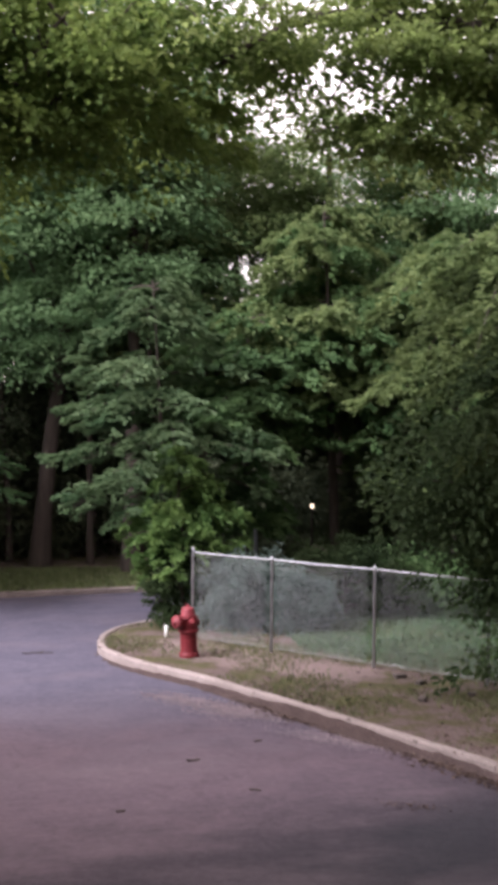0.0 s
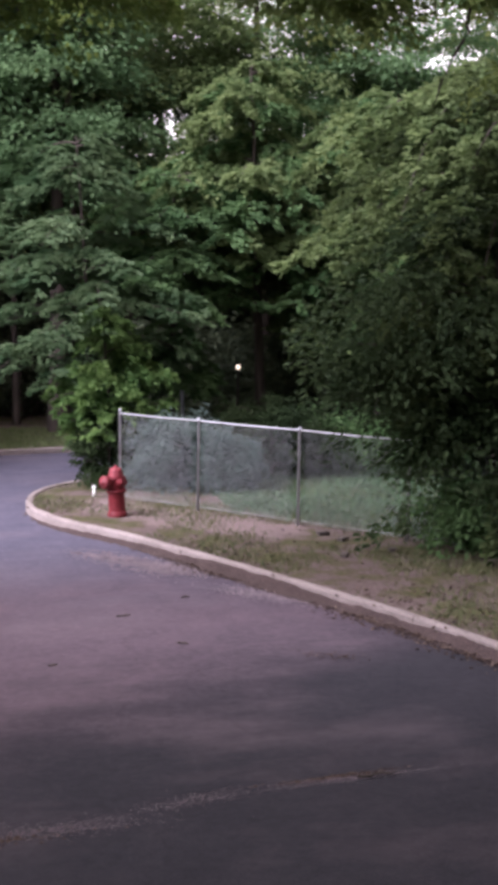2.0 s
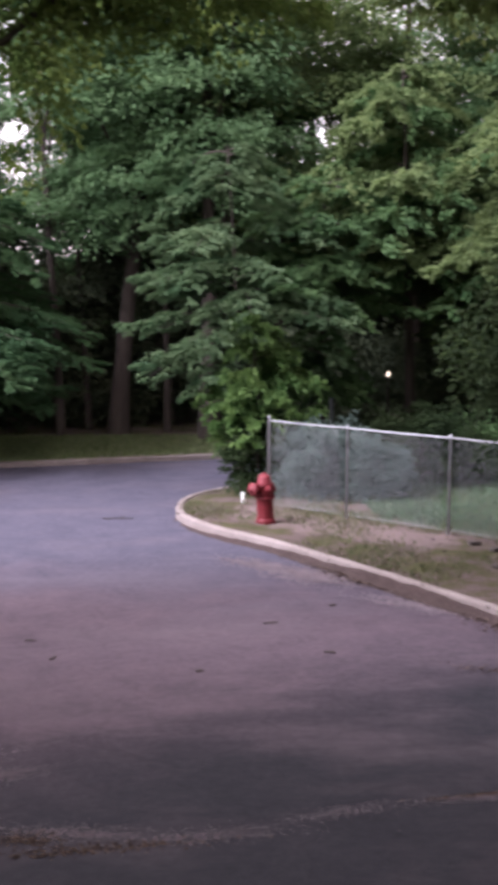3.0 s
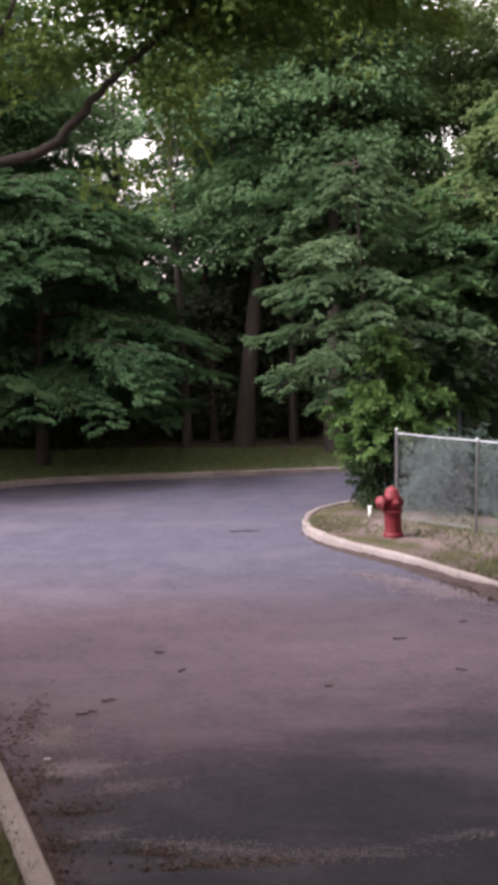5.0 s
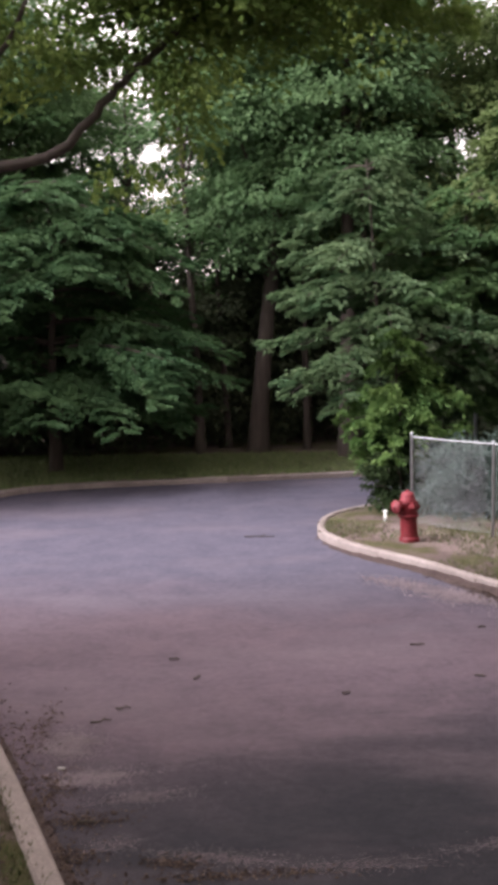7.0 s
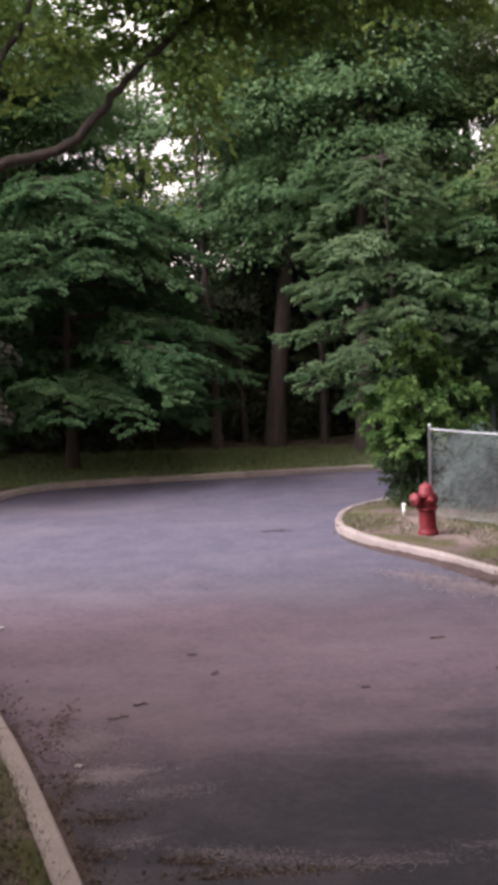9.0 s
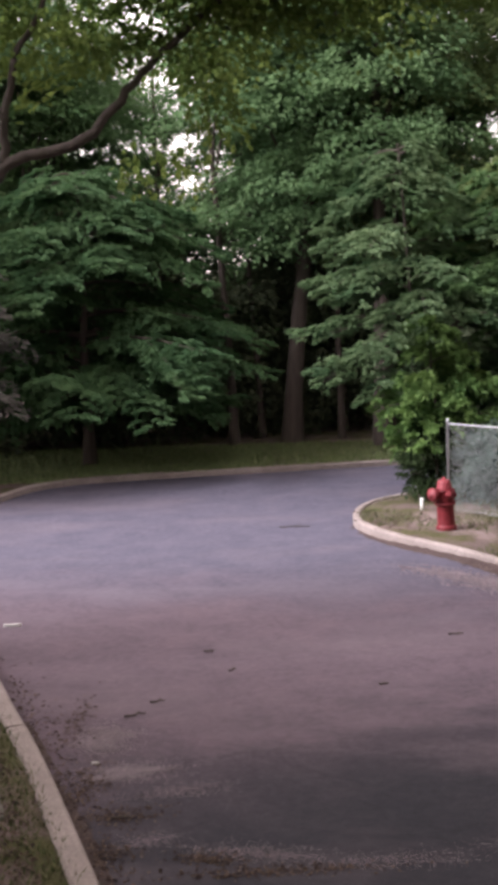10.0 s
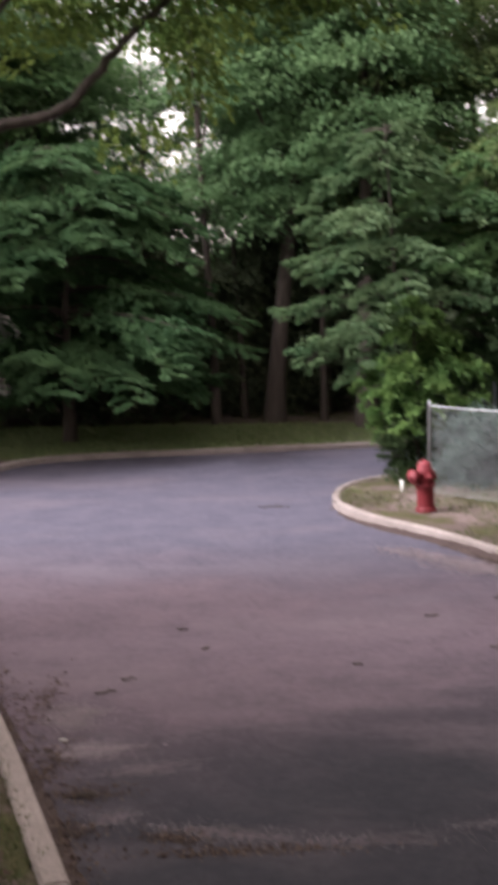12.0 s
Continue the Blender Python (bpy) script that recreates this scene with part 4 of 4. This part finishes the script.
gx0, gy0 = gr.uniform(-4.5, 0.3, 40000), gr.uniform(5, 12.5, 40000)
blades("grass", gx0, gy0, 0.045, 0.012, "short uneven grass beside the kerb", "grass", 3)


gx0, gy0 = gr.uniform(3.6, 9.5, 70000), gr.uniform(11.5, 20.5, 70000)
beyond = (gx0 - 2.21) * 0.74 + (gy0 - 16.75) * 0.67 > 0.35 + gr.normal(0, 0.12, len(gx0))
blades("lawn", gx0[beyond], gy0[beyond], 0.06, 0.02, "green lawn behind the chain-link fence", "grass", 4, LAWN)


def litter_material():
    m, n, l, b = material("dead_leaf", 0.9, 0, 0.1)
    g = n.new("ShaderNodeNewGeometry")
    l.new(ramp(n, l, g.outputs["Random Per Island"], [(0, (0.03, 0.022, 0.02)), (0.5, (0.08, 0.055, 0.045)), (1, (0.15, 0.11, 0.09))]), b.inputs["Base Color"])
    return m


DEAD_LEAF = litter_material()


def scatter_leaves(name, line, out, spread, n, size, label, seed, z0=0.008, z1=0.02):
    r = np.random.default_rng(seed)
    ln = even_line(line, 0.02)
    k = r.integers(0, len(ln), n)
    t = np.gradient(ln, axis=0)
    t /= np.linalg.norm(t, axis=1)[:, None]
    d = out * np.abs(r.normal(0, spread, n)) + out * 0.01
    clump = np.sin(k * 0.011) + np.sin(k * 0.037 + 1) + r.normal(0, 0.7, n) > 0.1
    p = ln[k] + d[:, None] * np.stack([-t[k][:, 1], t[k][:, 0]], 1)
    pos = np.column_stack([p, r.uniform(z0, z1, n)])[clump]
    nrm = unit(r.normal(0, 0.25, (len(pos), 3)) + [0, 0, 1])
    sz = size * r.uniform(0.5, 1.4, len(pos))
    tagged(leaf_mesh(name, pos, nrm, unit(r.normal(0, 1, (len(pos), 3))), sz, sz * 0.6, DEAD_LEAF), label, "leaf litter", kind="stuff")


scatter_leaves("leaf_litter", RIGHT_FRONT[(RIGHT_FRONT[:, 1] > 6) & (RIGHT_FRONT[:, 1] < 14.6)], 1, 0.11, 3600, 0.035, "brown leaf litter and grit caught in the gutter", 5)
scatter_leaves("leaf_litter", LEFT_LINE[(LEFT_LINE[:, 1] > 5) & (LEFT_LINE[:, 1] < 11)], -1, 0.16, 900, 0.028, "brown leaf litter lying beside the kerb", 6)
scatter_leaves("leaf_litter", RIGHT_FRONT[(RIGHT_FRONT[:, 1] > 6) & (RIGHT_FRONT[:, 1] < 17)], -1, 0.9, 1800, 0.045, "dead leaves scattered over the worn verge", 7, 0.105, 0.13)
scatter_leaves("leaf_litter", offset(LEFT_LINE, 0.24)[(LEFT_LINE[:, 1] > 4) & (LEFT_LINE[:, 1] < 9)], 1, 0.7, 3600, 0.035, "dark dead leaves lying thick on the verge", 10, 0.105, 0.135)


SILT = speckled("gutter_silt", (0.03, 0.02, 0.019), (0.092, 0.063, 0.057), 45, 0.95, 0, 0.8, 0.6)


def build_silt(line, out, label, seed, full=1.0):
    """A low uneven bank of dirt lying against the foot of a kerb."""
    r = np.random.default_rng(seed)
    ln = even_line(line, 0.06)
    n = len(ln)
    k = np.arange(n)
    amt = np.clip(0.9 + 0.12 * np.sin(k * 0.043) + 0.12 * np.sin(k * 0.117 + 2) + 0.08 * np.sin(k * 0.31) + 0.06 * np.sin(k * 0.83), 0.4, 1.15)
    amt *= full * np.clip(np.minimum(k / 30, (n - 1 - k) / 80), 0.05, 1)
    t = np.gradient(ln, axis=0)
    t /= np.linalg.norm(t, axis=1)[:, None]
    nr = np.stack([-t[:, 1], t[:, 0]], 1) * out
    rows = []
    for o, h in ((-0.02, 0.10), (0.012, 0.092), (0.045, 0.05), (0.10, 0.018), (0.17, -0.012)):
        p = ln + nr * (o * (0.5 + 0.7 * amt))[:, None] + r.normal(0, 0.006, (n, 2))
        rows.append(np.column_stack([p, h * amt + r.normal(0, 0.004, n) * (h > 0)]))
    v = np.stack(rows, 1).reshape(-1, 3)
    m = len(rows)
    i = (np.arange(n - 1)[:, None] * m + np.arange(m - 1)[None]).ravel()
    tagged(mesh_object("gutter_silt", v, np.stack([i, i + 1, i + m + 1, i + m], 1), SILT, smooth=True), label, "dirt", kind="stuff")


build_silt(offset(RIGHT_FRONT, -0.035)[(RIGHT_FRONT[:, 1] > 3) & (RIGHT_FRONT[:, 1] < 16.6)], 1, "brown bank of dirt and leaves in the gutter", 8)
build_silt(LEFT_LINE[(LEFT_LINE[:, 1] > 3) & (LEFT_LINE[:, 1] < 9)], -1, "thin dark dirt along the foot of the kerb", 9, 0.5)


def build_twig(x, y, size, turn, seed):
    r = np.random.default_rng(seed)
    n = 7
    s = np.linspace(-0.5, 0.5, n)
    pts = np.stack([s * size, r.normal(0, 0.05, n) * size, 0.012 + np.abs(r.normal(0, 0.006, n))], 1)
    v, f = tube(pts, np.linspace(0.009, 0.005, n), 6)
    pts2 = np.stack([np.linspace(0, 0.25, 4) * size, np.linspace(0, 0.2, 4) * size, np.linspace(0.014, 0.03, 4)], 1)
    v2, f2 = tube(pts2, np.linspace(0.006, 0.003, 4), 6)
    ob = mesh_object("fallen_twig", np.vstack([v, v2]), np.vstack([f, f2 + len(v)]), TWIG, smooth=True)
    ob.matrix_basis = pose(x, y, 0.0, 0, 0, turn)
    tagged(ob, "dark fallen twig lying on the asphalt", "twig", "twigs on the road")


for k, (x, y, size, turn) in enumerate([(-1.05, 9.33, 0.12, 20), (-1.19, 9.04, 0.16, 25), (-0.73, 10.66, 0.09, 0), (-0.5, 10.1, 0.08, 40), (1.9, 10.05, 0.1, -10), (1.5, 11.02, 0.13, 0), (0.08, 16.46, 0.42, 5),
                                       (2.21, 11.61, 0.08, 10), (0.73, 9.64, 0.07, 0), (2.62, 6.98, 0.28, 8), (-1.05, 7.2, 0.12, 0)]):
    build_twig(x, y, size, turn, 200 + k)


def build_scrap(name, x, y, w, d, h, mat, turn, label, z=0.0):
    bm = bmesh.new()
    bmesh.ops.create_cube(bm, size=1, matrix=Matrix.Diagonal((w, d, h, 1)))
    bmesh.ops.subdivide_edges(bm, edges=bm.edges[:], cuts=3, use_grid_fill=True)
    for vv in bm.verts:
        vv.co += noise.noise_vector(vv.co * 9 + Vector((x, y, 0))) * min(w, d, h) * 0.3
    ob = part(name, bm, mat)
    ob.matrix_basis = pose(x, y, z + h * 0.5, 0, 0, turn)
    tagged(ob, label, "litter")


GRIT = speckled("sandy_grit", (0.24, 0.195, 0.21), (0.38, 0.31, 0.335), 60, 0.95, 0, 0.2, 0.3)


def build_grit(x, y, rx, ry, turn, n, seed, big, name="sand", mat=None, label="pale sandy grit washed up on the asphalt", category="sand"):
    """Washed-up sand or debris: flat grains, dense in the middle, thinning outwards."""
    r = np.random.default_rng(seed)
    a = radians(turn)
    px, py = r.normal(0, rx, n), r.normal(0, ry, n)
    px += 0.35 * rx * np.sin(py / ry * 3 + seed)
    gx, gy = x + px * math.cos(a) - py * math.sin(a), y + px * math.sin(a) + py * math.cos(a)
    keep = inside(gx, gy, ROAD_POLY)
    pos = np.column_stack([gx, gy, r.uniform(0.003, 0.007, n)])[keep]
    sz = big * r.uniform(0.3, 1.0, len(pos))
    tagged(leaf_mesh(name, pos, unit(r.normal(0, 0.05, (len(pos), 3)) + [0, 0, 1]), unit(r.normal(0, 1, (len(pos), 3)) * [1, 1, 0.02]), sz, sz * 0.8, mat or GRIT, lite=True), label, category, kind="stuff")


for k, (x, y, rx, ry, turn, n, big) in enumerate([(2.25, 12.9, 0.28, 0.16, -40, 2600, 0.03), (1.7, 13.5, 0.3, 0.12, -45, 1400, 0.03), (-1.36, 8.55, 0.11, 0.15, 10, 5000, 0.013), (-1.12, 7.93, 0.15, 0.08, 10, 4000, 0.012),
                                                  (2.4, 6.97, 0.32, 0.03, 4, 1500, 0.009), (-0.25, 6.72, 0.2, 0.06, -8, 1900, 0.009), (0.55, 6.6, 0.28, 0.055, 4, 1300, 0.009), (1.4, 6.85, 0.2, 0.045, 12, 700, 0.009), (-0.75, 7.6, 0.16, 0.06, 15, 1300, 0.01), (-0.85, 6.9, 0.1, 0.05, 20, 900, 0.008), (3.0, 11.6, 0.3, 0.1, -45, 1500, 0.022)]):
    build_grit(x, y, rx, ry, turn, n, 400 + k, big)
for k, (x, y, rx, ry, turn, n) in enumerate([(-0.5, 6.66, 0.1, 0.04, -5, 260), (-1.08, 7.25, 0.15, 0.07, 10, 330), (-1.62, 8.95, 0.06, 0.25, 0, 260), (2.4, 7.02, 0.2, 0.012, 6, 260), (-1.2, 6.7, 0.14, 0.14, 0, 700), (-0.1, 6.5, 0.3, 0.035, 4, 420), (-1.35, 7.75, 0.08, 0.2, 0, 360), (3.1, 9.5, 0.12, 0.05, -30, 90)]):
    build_grit(x, y, rx, ry, turn, n, 430 + k, 0.03, "debris", DEAD_LEAF, "dark crumbled leaf debris washed over the asphalt", "leaf litter")
build_scrap("paper_scrap", -2.72, 11.7, 0.17, 0.04, 0.025, PALE, 5, "crumpled white scrap lying at the end of the kerb")
build_scrap("paper_scrap", -1.35, 8.1, 0.05, 0.025, 0.012, PALE, 0, "small pale scrap on the asphalt")
build_scrap("stone_slab", -1.98, 7.15, 0.42, 0.5, 0.06, STONE, 18, "flat weathered concrete slab set in the grass", 0.07)
for k, (x, y, sz) in enumerate([(4.35, 13.9, 0.14), (4.5, 13.55, 0.12), (4.25, 12.7, 0.12), (4.9, 12.9, 0.12)]):
    build_scrap("clod", x, y, sz, sz * 0.7, sz * 0.45, TWIG, 30 * k, "dark clod of earth and leaves on the verge", 0.09)

# kerbs, joints about 1.4 m apart
build_kerb("kerb_1", offset(RIGHT_FRONT, -0.035), -1, 1.8, "pale worn concrete kerb rounding the verge corner", KERB_H, 0.105)
build_kerb("kerb_2", LEFT_LINE, 1, 1.4, "pinkish concrete kerb with dark open joints")
build_kerb("kerb_3", FAR_LINE, 1, 1.8, "low pale concrete kerb along the woods", 0.1)
